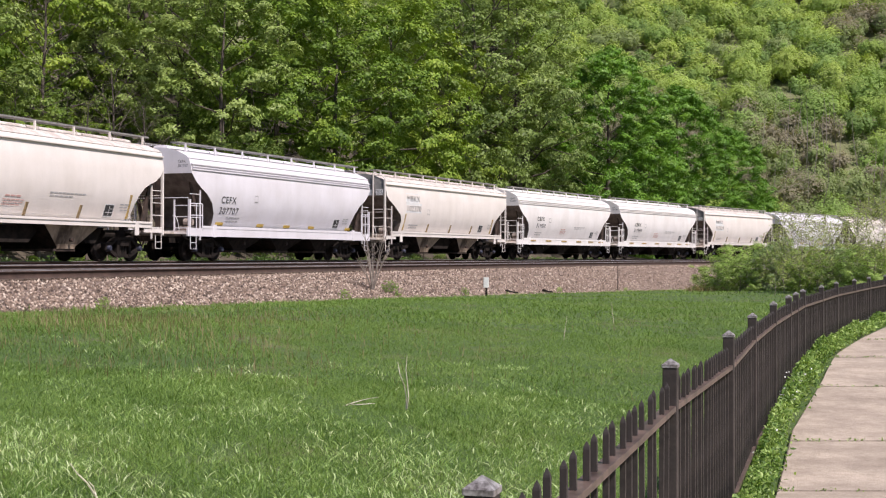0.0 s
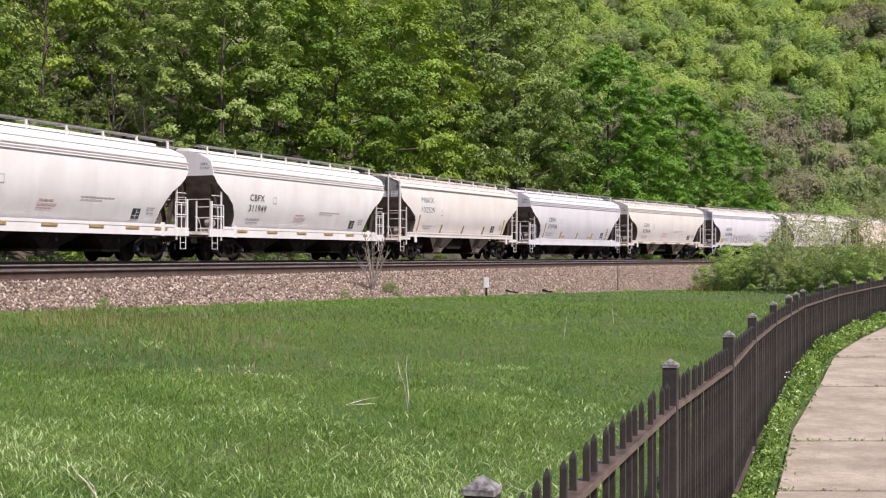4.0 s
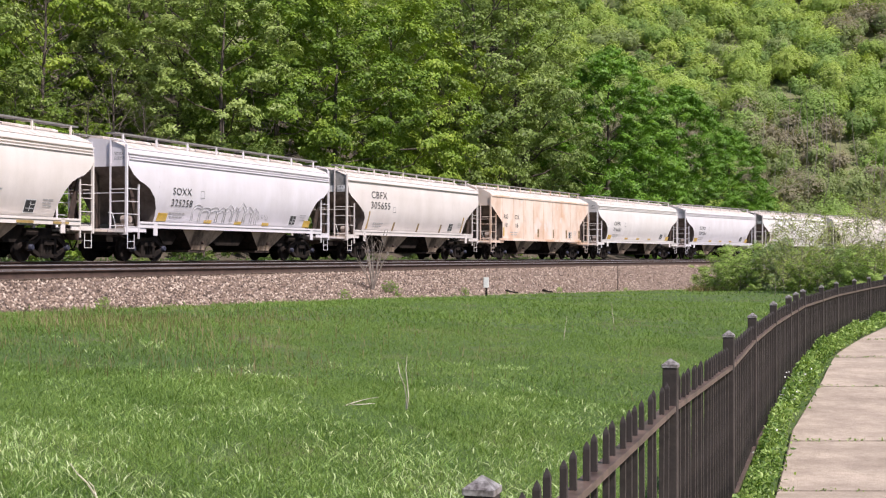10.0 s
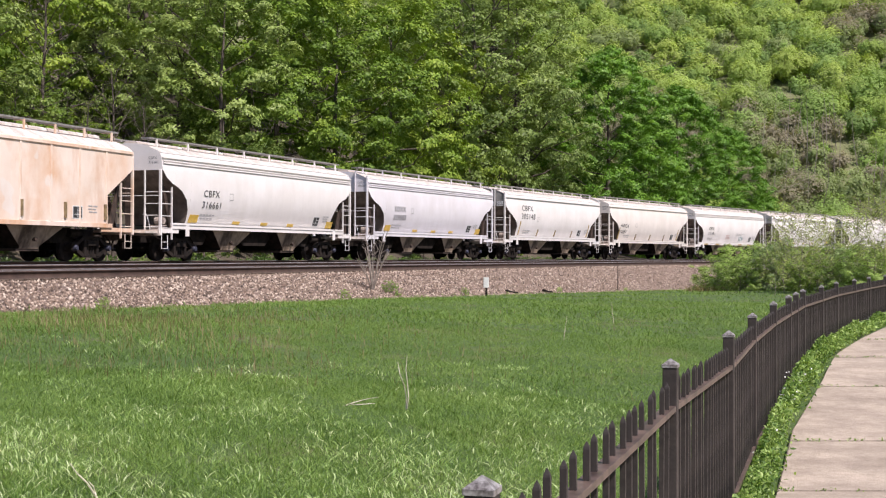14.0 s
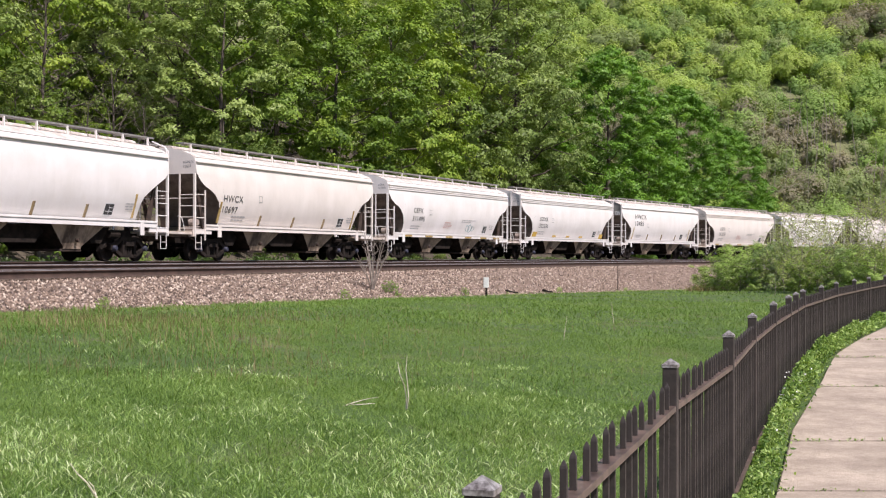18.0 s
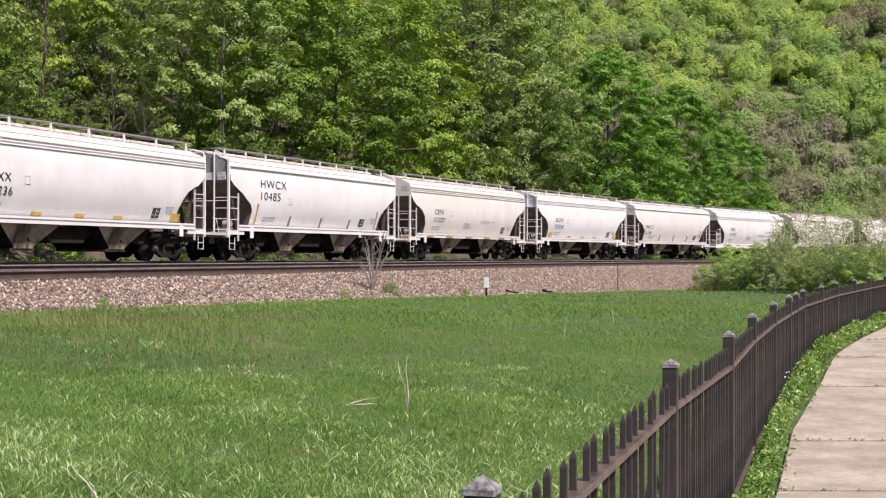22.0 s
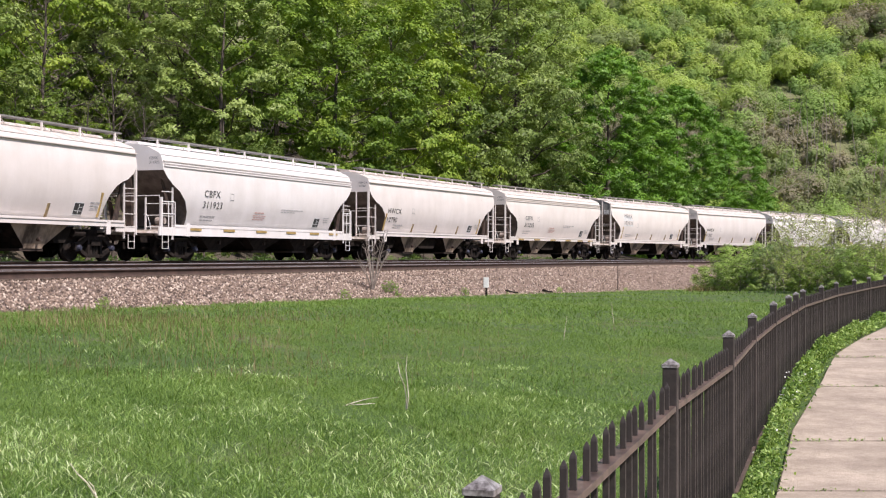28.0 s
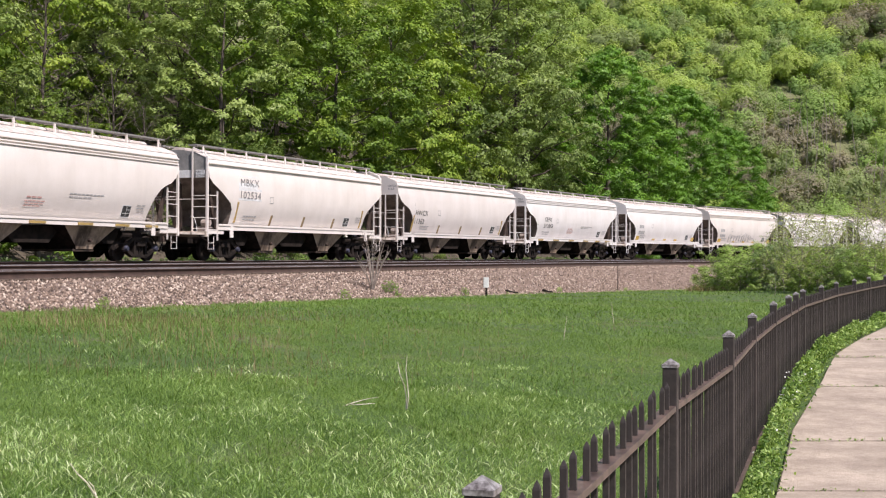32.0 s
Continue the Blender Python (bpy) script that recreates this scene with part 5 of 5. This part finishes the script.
def build_walk():
    wk = thing("walkway", "tan weathered concrete walkway curving along the fence", "path", kind="structure")
    joints = [-3.0, 0.4, 3.8, 6.9, 9.2, 11.25, 14.3, 17.3, 20.7, 24.0, 27.7, 32.0]
    for a, b in zip(joints[:-1], joints[1:]):
        ys = np.linspace(a + 0.02, b - 0.02, 7)
        sh = Shape()
        rings = []
        for y in ys:
            xl = float(np.interp(y, WY, WX)) + (y - 2.5) * 0.33 * (y < 2.5)
            c = 0.012
            up = float(walk_rise(np.array([y]))[0])
            rings.append([(xl + a, y, up + b) for a, b in ((0, -0.12), (0, 0.015 - c), (c, 0.015), (4.2 - c, 0.015), (4.2, 0.015 - c), (4.2, -0.12))])
        sh.loft(rings)
        part("slab", sh.mesh("slab", M["concrete"]), wk)


build_walk()


def blades(centres, z, height, width, rng, curl=0.45, short=False):
    """Grass blades: bent strips of two quads each."""
    n = len(centres)
    ang = rng.uniform(0, 6.283, n)
    dx, dy = np.cos(ang), np.sin(ang)
    lean = rng.uniform(0.05, curl, n) * height
    bx, by = -dy * width / 2, dx * width / 2
    face = rng.uniform(-0.9, 0.9, n)
    bx, by = bx * np.cos(face) - by * np.sin(face), bx * np.sin(face) + by * np.cos(face)
    X, Y = centres[:, 0], centres[:, 1]
    def row(k, h, w):
        return [np.stack([X + dx * lean * k + bx * w * e, Y + dy * lean * k + by * w * e, z + height * h], 1) for e in (-1, 1)]
    r0, r1, r2 = row(0.0, -0.03, 1.0), row(0.35, 0.6, 0.85), row(1.0, 1.0, 0.15)
    if short:
        return np.stack([r0[0], r0[1], r2[1], r2[0]], 1).reshape(-1, 3), np.arange(4 * n).reshape(-1, 4)
    v = np.stack([r0[0], r0[1], r1[1], r1[0], r2[1], r2[0]], 1).reshape(-1, 3)
    o = np.arange(n)[:, None] * 6
    return v, np.concatenate([o + np.array([0, 1, 2, 3]), o + np.array([3, 2, 4, 5])], 0)


def field_points(n, d0, d1, rng, half=0.345):
    d = np.sqrt(rng.uniform(d0 * d0, d1 * d1, n))
    x = d * rng.uniform(-half, half, n)
    return np.stack([x, d], 1)


def build_grass():
    rng = np.random.default_rng(21)
    sets = []
    for n, d0, d1, h, w, top in ((270000, 7.3, 14, 0.024, 0.0048, 0.03), (170000, 14, 24, 0.024, 0.0070, 0.015), (100000, 24, 42, 0.040, 0.014, 0.01), (45000, 42, 80, 0.045, 0.026, 0.0)):
        p = field_points(n, d0, d1, rng)
        tall = rng.random(n) < top
        sets.append((p, np.where(tall, h * 2.0, h), np.where(tall, w * 1.35, w)))
    p = np.concatenate([a for a, b, c in sets])
    h, w = np.concatenate([b for a, b, c in sets]), np.concatenate([c for a, b, c in sets])
    s, q = to_track(p[:, 0], p[:, 1], -80, 120)
    edge = TOE + 0.05 + 0.35 * np.sin(s * 1.3) + 0.30 * np.sin(s * 0.37 + 2) + 0.28 * np.sin(s * 3.1) + rng.normal(size=len(p)) * 0.34
    bare = 0.5 + 0.5 * np.sin(p[:, 0] * 2.3 + 1.5 * np.sin(p[:, 1] * 1.1)) * np.sin(p[:, 1] * 0.9 + 2.2 * np.sin(p[:, 0] * 0.8 + 1))
    # worn brown spots near the walk's end of the field and at the ballast's edge
    for bx, by, br in WORN:
        bare = np.maximum(bare, 1.05 - 0.4 * np.hypot((p[:, 0] - bx) / br, (p[:, 1] - by) / (br * 1.6)))
    keep = (q > edge) & ((p[:, 0] < fence_x(p[:, 1]) - 0.03) | (p[:, 1] > 33)) & (rng.random(len(p)) > 0.55 * smooth(0.78, 0.98, bare))
    p, h, w, s, q = p[keep], h[keep], w[keep], s[keep], q[keep]
    # tufts: taller and shorter patches
    tuft = 0.5 + 0.5 * np.sin(p[:, 0] * 1.9 + 2.0 * np.sin(p[:, 1] * 0.8)) * np.sin(p[:, 1] * 1.3 + 1.7 * np.sin(p[:, 0] * 0.6))
    small = 0.5 + 0.5 * np.sin(p[:, 0] * 9.0 + 2.4 * np.sin(p[:, 1] * 5.1)) * np.sin(p[:, 1] * 6.3 + 2.0 * np.sin(p[:, 0] * 4.7))
    h = h * (0.55 + 0.55 * tuft + 0.45 * small) * rng.lognormal(0, 0.35, len(p))
    z = ground_z(p[:, 0], p[:, 1], s, q)
    w = w * rng.uniform(0.6, 1.3, len(p))
    near = p[:, 1] < 16.5 + 1.5 * np.sin(p[:, 0] * 0.8) + rng.normal(size=len(p)) * 1.6
    for pick, coat, words in ((near, "grass", "lush uncut spring grass of the field"), (~near, "far_grass", "smooth green grass towards the railway")):
        long = pick & (h > 0.065)
        short = pick & ~long
        v, f = blades(p[long], z[long], h[long], w[long], rng, 2.2)
        v2, f2 = blades(p[short], z[short], h[short], w[short], rng, 3.0, True)
        v, f = np.concatenate([v, v2]), np.concatenate([f, f2 + len(v)])
        thing("field_grass", words, "grass", kind="stuff", data=fast_mesh("field_grass", v, f, M[coat]))


# x, y and size of thin brown spots in the grass
WORN = [(-0.55, 7.9, 0.22), (-1.05, 7.75, 0.20), (-1.75, 8.3, 0.18), (0.3, 11.9, 0.35), (0.1, 8.4, 0.14), (1.2, 9.3, 0.18), (-2.4, 8.9, 0.16), (4.4, 44.5, 1.3), (0.6, 14.2, 0.25)]
build_grass()


def pale_tufts():
    """Broad curled blades in pale clusters near the walk's side of the field."""
    rng = np.random.default_rng(33)
    c = field_points(11500, 7.3, 17.0, rng)
    patch = np.sin(c[:, 0] * 1.7 + 1.3 * np.sin(c[:, 1] * 0.9)) + np.sin(c[:, 1] * 1.5 + 1.8 * np.sin(c[:, 0] * 1.1)) + 0.8 * np.sin(c[:, 0] * 4.3 + c[:, 1] * 2.9)
    c = c[rng.random(len(c)) < 0.17 + 0.13 * patch + 0.10 * np.sin(c[:, 0] * 11 + 2 * np.sin(c[:, 1] * 7)) + 0.50 * smooth(10.5, 7.4, c[:, 1]) - 0.30 * smooth(11.0, 16.0, c[:, 1])]
    k = rng.integers(4, 13, len(c))
    p = np.repeat(c, k, 0) + rng.normal(size=(k.sum(), 2)) * 0.09
    p = p[p[:, 0] < fence_x(p[:, 1]) - 0.05]
    z = ground_z(p[:, 0], p[:, 1])
    n = len(p)
    v, f = blades(p, z, rng.uniform(0.020, 0.052, n), rng.uniform(0.0055, 0.0105, n) * (0.7 + 0.03 * p[:, 1]), rng, 2.6)
    thing("pale_grass", "pale curled grass blades in clusters", "grass", kind="stuff", data=fast_mesh("pale_grass", v, f, M["pale_blade"]))


def brown_stems():
    """Reddish seeding stems that tint a strip of the field."""
    rng = np.random.default_rng(34)
    p = field_points(60000, 13, 34, rng)
    centre = np.exp(-((p[:, 0] + 5.0 + 0.06 * (p[:, 1] - 20)) / 3.2) ** 2 - ((p[:, 1] - 20) / 6.5) ** 2)
    patch = 0.5 + 0.5 * np.sin(p[:, 0] * 1.3 + np.sin(p[:, 1] * 0.7) * 2)
    keep = (rng.random(len(p)) < 0.55 * centre * (0.35 + 0.65 * patch)) | (rng.random(len(p)) < 0.006)
    p = p[keep]
    s, q = to_track(p[:, 0], p[:, 1], -80, 120)
    ok = (q > TOE + 0.8) & (p[:, 0] < fence_x(p[:, 1]) - 0.1)
    p = p[ok]
    n = len(p)
    v, f = blades(p, ground_z(p[:, 0], p[:, 1]), rng.uniform(0.07, 0.16, n), np.full(n, 0.007), rng, 0.8)
    thing("seeding_grass", "reddish-brown seeding grass stems in the field", "grass", kind="stuff", data=fast_mesh("seeding_grass", v, f, M["brown_stem"]))


M["pale_blade"] = leafy("pale_blade", [(0.1, (0.22, 0.36, 0.10)), (0.5, (0.42, 0.56, 0.22)), (0.9, (0.76, 0.82, 0.52))], 0.35, 0.35, 0.0, 0.7)
M["brown_stem"] = leafy("brown_stem", [(0.1, (0.16, 0.13, 0.06)), (0.5, (0.24, 0.19, 0.09)), (0.9, (0.33, 0.27, 0.14))], 0.25, 0.6, 0.0, 0.7)
pale_tufts()
brown_stems()
for k in range(5):
    ss = -22 + 11 * k + random.uniform(-2, 2)
    x, y, z = on_track(ss, 12.45 + random.uniform(-0.1, 0.3))
    plant("shrub", float(x), float(y), random.uniform(0.07, 0.11), random.uniform(0, 360), 0.03)
x, y, z = on_track(-5.9, 12.2)
plant("shrub", float(x), float(y), 0.18, 40, 0.05)


def fence_weeds():
    """Leafy weeds between the fence and the walk."""
    rng = np.random.default_rng(4)
    y = rng.uniform(6.0, 31.0, 44000)
    thick = 0.5 + 0.5 * np.sin(y * 2.1 + 1.4 * np.sin(y * 0.7)) * np.sin(y * 5.3 + 1)
    y = y[rng.random(len(y)) < 0.45 + 0.55 * thick]
    lo, hi = fence_x(y), np.interp(y, WY, WX)
    u = 0.92 * rng.beta(1.5, 1.9, len(y))
    x = lo + 0.02 + (hi - lo - 0.03 + 0.05 * rng.normal(size=len(y)) * (u > 0.6) + 0.03 * np.sin(y * 2.3) * np.sin(y * 0.9 + 1)) * u
    tall = 0.07 + 0.19 * (0.5 + 0.5 * np.sin(y * 3.1) * np.sin(y * 1.3 + 1)) * np.sin(np.pi * np.clip(u, 0.05, 0.95))
    z = rng.uniform(0.0, 1.0, len(y)) * tall
    v, f = quads_at(np.stack([x, y, z + 0.02 + walk_rise(y)], 1), (0.022 + 0.0012 * y) * rng.uniform(0.4, 1.7, len(y)), rng, 0.3, 0.42)
    thing("weeds", "leafy green weeds along the foot of the fence", "weeds", kind="stuff", data=fast_mesh("weeds", v, f, M["weed"]))


fence_weeds()


def weed_flowers():
    """Small white flowers standing in the weeds by the fence."""
    rng = np.random.default_rng(41)
    y = np.concatenate([rng.normal(13.2, 0.5, 26), rng.uniform(8, 26, 24)])
    lo, hi = fence_x(y), np.interp(y, WY, WX)
    x = lo + (hi - lo) * rng.uniform(0.15, 0.8, len(y))
    v, f = quads_at(np.stack([x, y, rng.uniform(0.10, 0.26, len(y)) + walk_rise(y)], 1), 0.022, rng, 0.4, 0.9)
    thing("weed_flowers", "tiny white flowers among the weeds by the fence", "flowers", kind="stuff", data=fast_mesh("weed_flowers", v, f, M["white_plastic"]))


weed_flowers()


def bank_weeds():
    """Low weeds and grass on the far bank of the line."""
    rng = np.random.default_rng(17)
    n = 26000
    s, q = rng.uniform(-34, 70, n), -3.3 - 5.5 * rng.random(n) ** 1.3
    clump = 0.5 + 0.5 * np.sin(s * 0.9 + 2 * np.sin(s * 0.23)) * np.sin(s * 0.37 + q)
    x, y, _ = on_track(s, q)
    z = ground_z(x, y, s, q) + rng.random(n) * (0.12 + 0.55 * clump)
    v, f = quads_at(np.stack([x, y, z], 1), rng.uniform(0.10, 0.26, n), rng, 0.35, 0.4)
    thing("bank_weeds", "low green weeds on the bank beyond the tracks", "weeds", kind="stuff", data=fast_mesh("bank_weeds", v, f, M["bank_leaf"]))


M["bank_leaf"] = leafy("bank_leaf", [(0.1, (0.048, 0.088, 0.020)), (0.5, (0.088, 0.152, 0.032)), (0.95, (0.152, 0.224, 0.056))], 0.25, 0.5)
bank_weeds()


def dry_weeds():
    """Last year's brown weeds at the near end of the shrubs."""
    rng = np.random.default_rng(52)
    px, d = rng.normal(0.298, 0.010, 900), rng.normal(66.5, 1.6, 900)
    x, y = px * d * math.tan(radians(36.3 / 2)) * 2, d
    n = len(x)
    v, f = blades(np.stack([x, y], 1), ground_z(x, y), rng.uniform(0.08, 0.38, n), rng.uniform(0.012, 0.03, n), rng, 1.8)
    thing("dry_weeds", "tangled dry brown weeds beside the shrubs", "weeds", kind="stuff", data=fast_mesh("dry_weeds", v, f, M["brown_stem"]))


dry_weeds()


def joint_weeds():
    """Small weeds rooted in the joints of the walk."""
    rng = np.random.default_rng(14)
    pts = []
    for y in (9.2, 11.25, 14.3, 17.3, 20.7):
        x0 = float(np.interp(y, WY, WX))
        for k in range(20):
            cx = x0 + rng.beta(0.8, 1.6) * 4.0
            n = int(rng.integers(4, 16))
            pts.append(np.stack([cx + rng.normal(size=n) * 0.035, y + rng.normal(size=n) * 0.015, rng.uniform(0.0, 0.05, n) + 0.01 + 1.667 * float(walk_rise(np.array([y]))[0])], 1))
    v, f = quads_at(np.concatenate(pts) * np.array([1, 1, 0.6]), 0.022, rng, 0.4, 0.6)
    thing("joint_weeds", "tiny weeds growing in the walkway's joints", "weeds", kind="stuff", data=fast_mesh("joint_weeds", v, f, M["weed"]))


joint_weeds()


def ballast_stones():
    """Loose stones over the near shoulder of the bed."""
    rng = np.random.default_rng(8)
    n = 52000
    s = rng.uniform(-34, 75, n)
    q = rng.uniform(9.4, 13.0, n)
    prof = np.array([a for a, b in BED])
    zr = np.stack([b(s) if callable(b) else track_z(s) + b for a, b in BED], 0)
    z = np.empty(n)
    k = np.clip(np.searchsorted(prof, q) - 1, 0, len(prof) - 2)
    t = (q - prof[k]) / (prof[k + 1] - prof[k])
    z = zr[k, np.arange(n)] * (1 - t) + zr[k + 1, np.arange(n)] * t
    x, y, _ = on_track(s, q)
    r = rng.uniform(0.018, 0.05, n)
    base = np.array([(1, 0, 0), (0, 1, 0), (-1, 0, 0), (0, -1, 0), (0, 0, 1), (0, 0, -1)], float)
    vs = base[None] * rng.uniform(0.55, 1.25, (n, 6, 1)) * r[:, None, None]
    a = rng.uniform(0, 6.28, n)
    ca, sa = np.cos(a)[:, None], np.sin(a)[:, None]
    tilt = rng.uniform(-0.6, 0.6, (n, 1))
    X, Y, Z = vs[..., 0] * ca - vs[..., 1] * sa, vs[..., 0] * sa + vs[..., 1] * ca, vs[..., 2]
    Z2 = Z + X * tilt
    v = np.stack([X + x[:, None], Y + y[:, None], Z2 + z[:, None] + 0.01], -1).reshape(-1, 3)
    tri = np.array([(0, 1, 4), (1, 2, 4), (2, 3, 4), (3, 0, 4), (1, 0, 5), (3, 2, 5)])
    f = (np.arange(n)[:, None, None] * 6 + tri[None]).reshape(-1, 3)
    thing("ballast_stones", "loose pinkish-grey ballast stones on the shoulder", "gravel", kind="stuff", data=fast_mesh("ballast_stones", v, f, M["stone"]))


def stone_material():
    m, nt, b = nodes_of("ballast_stone")
    geo = add(nt, "ShaderNodeNewGeometry")
    nt.links.new(ramp(nt, geo.outputs["Random Per Island"], [(0.0, (0.05, 0.034, 0.027)), (0.35, (0.175, 0.12, 0.09)), (0.75, (0.34, 0.252, 0.195)), (1.0, (0.58, 0.48, 0.395))]), b.inputs["Base Color"])
    b.inputs["Roughness"].default_value = 0.9
    return m


M["stone"] = stone_material()
ballast_stones()


# ---- small things in the field ----
def local(px, py, z):
    """The place where the direction px, py (fractions of the picture's width from the horizon's middle) meets the height z."""
    d = (EYE - z) / (py * 2 * math.tan(radians(36.3 / 2)))
    return ray_place(px, d)


def bare_shrub():
    rng = random.Random(3)
    sh = thing("bare_shrub", "leafless grey shrub on the ballast shoulder", "shrub")
    x, y, z = on_track(-6.3, 11.7)
    z = 0.5 * (track_z(-5.2) - 0.52) + 0.5 * float(toe_z(-5.2)) - 0.12
    sh.matrix_basis = pose(x, y, z)
    for k in range(13):
        a, l = rng.uniform(0, 6.28), rng.uniform(1.1, 2.05)
        sp = rng.uniform(0.2, 0.72)
        p1 = Vector((math.cos(a) * sp * 0.4, math.sin(a) * sp * 0.4, l * 0.5))
        p2 = Vector((math.cos(a) * sp, math.sin(a) * sp, l))
        s = Shape().tube([(0, 0, 0), p1, p2], [0.020, 0.014, 0.007], 5)
        for w in range(4):
            q = p1.lerp(p2, rng.uniform(0.0, 0.8))
            s.tube([q, q + Vector((rng.uniform(-0.22, 0.22), rng.uniform(-0.22, 0.22), rng.uniform(0.1, 0.35)))], [0.008, 0.004], 4)
        part("stem", s.mesh("stem", M["twig"]), sh)


bare_shrub()


def marker_post():
    x, y = ray_place(0.0488, 47.5)
    z = float(ground_z(x, y)[0])
    mk = thing("marker_post", "white plate on a dark steel post at the ballast's edge", "marker", pose(x, y, z, 0, 0, -8))
    part("post", Shape().box(-0.035, 0.035, -0.02, 0.02, -0.2, 0.45, 0.004).mesh("post", M["dark_steel"]), mk, "dark steel post")
    part("plate", Shape().box(-0.095, 0.095, -0.045, -0.021, 0.30, 0.66, 0.012).mesh("plate", M["white_plastic"]), mk, "white plate")


marker_post()


def thin_stake():
    x, y = ray_place(0.197, 66)
    s, q = to_track(x, y)
    z = float(0.4 * (track_z(s[0]) - 0.52) + 0.6 * toe_z(s[0]))
    st = thing("rusty_stake", "thin rust-brown steel stake in the ballast", "stake", pose(x, y, z - 0.3, 0, 1, 0))
    part("rod", Shape().tube([(0, 0, 0), (0, 0, 1.25)], 0.022, 6).mesh("rod", M["rail_steel"]), st)


thin_stake()


def dry_stalks(px, d, lengths, words, lean):
    x, y = ray_place(px, d)
    z = float(ground_z(x, y)[0])
    st = thing("dry_stalks", words, "stalks", pose(x, y, z))
    rng = random.Random(int(d * 10))
    for k, l in enumerate(lengths):
        a = lean + 0.17 * k + rng.uniform(-0.04, 0.04)
        p = [Vector((rng.uniform(-0.03, 0.03), 0, -0.02))]
        for i in range(1, 5):
            u = i / 4
            p.append(Vector((math.sin(a) * l * u + rng.uniform(-0.015, 0.015), rng.uniform(-0.05, 0.05), math.cos(a) * l * u)))
        part("stalk", Shape().tube(p, [0.006, 0.006, 0.005, 0.004, 0.002], 5).mesh("stalk", M["straw"]), st)


dry_stalks(-0.0395, 11.9, (0.44, 0.48), "pale dry weed stalks standing in the grass", -0.24)
dry_stalks(-0.115, 12.0, (0.35, 0.30), "pale dry stems lying in the grass", 1.35)
dry_stalks(-0.383, 7.55, (0.30, 0.15), "bent straw-coloured dead stems in the grass", -0.75)
dry_stalks(0.137, 22.0, (0.40,), "single pale weed stalk in the grass", 0.05)
dry_stalks(0.192, 28.0, (0.45,), "single pale weed stalk in the grass", -0.05)


def debris(px, d, l, words):
    x, y = ray_place(px, d)
    s, q = to_track(x, y)
    z = float(toe_z(s[0])) + 0.10
    ob = thing("tie_plate_scrap", words, "debris", pose(x, y, z, 5, 8, 20))
    part("scrap", Shape().box(-l / 2, l / 2, -0.12, 0.12, -0.04, 0.02, 0.01).box(-l / 2, -l / 4, -0.1, 0.1, 0.01, 0.05, 0.01).mesh("scrap", M["dark_steel"]), ob)


debris(0.0775, 53.0, 0.50, "dark scrap of steel lying at the ballast's edge")
debris(0.118, 56.5, 0.40, "dark scrap of steel lying at the ballast's edge")


# ---- movement ----
SPEED, SLOW = 13.0156, -0.00575


def motions():
    """The train rolls along the line; its wheels turn."""
    starts = np.concatenate([[0], np.cumsum(LENGTHS)]) - LENGTHS[0] - 0.115
    for (car, kind), s0 in zip(TRAIN, starts):
        rows = []
        for k in range(33):
            s = s0 + HALF - SPEED * k - SLOW * k * k
            ax, ay, az = on_track(s - TRUCK)
            bx, by, bz = on_track(s + TRUCK)
            d = Vector((bx - ax, by - ay, bz - az))
            turn = d.to_track_quat("X", "Z").to_matrix().to_4x4()
            rows.append((float(k), Matrix.Translation(((ax + bx) / 2, (ay + by) / 2, (az + bz) / 2)) @ turn))
        walk(car, rows)
    rolled = {}
    for car, kind in TRAIN:
        for w in car.children_recursive:
            if w.name.split(".")[0] != "wheelset":
                continue
            axle = w["axle"]
            if axle not in rolled:
                ax = 0.97 if axle else -0.97
                rows = []
                for n in range(0, 32 * FPS + 1):
                    t = n / FPS
                    a = (SPEED * t + SLOW * t * t) / 0.457
                    rows.append((t, pose(ax, 0, 0.457, 0, -math.degrees(a), 0)))
                walk(w, rows)
                rolled[axle] = w.animation_data
            else:
                w.rotation_mode = "QUATERNION"
                keys = w.animation_data_create()
                keys.action, keys.action_slot = rolled[axle].action, rolled[axle].action_slot


motions()
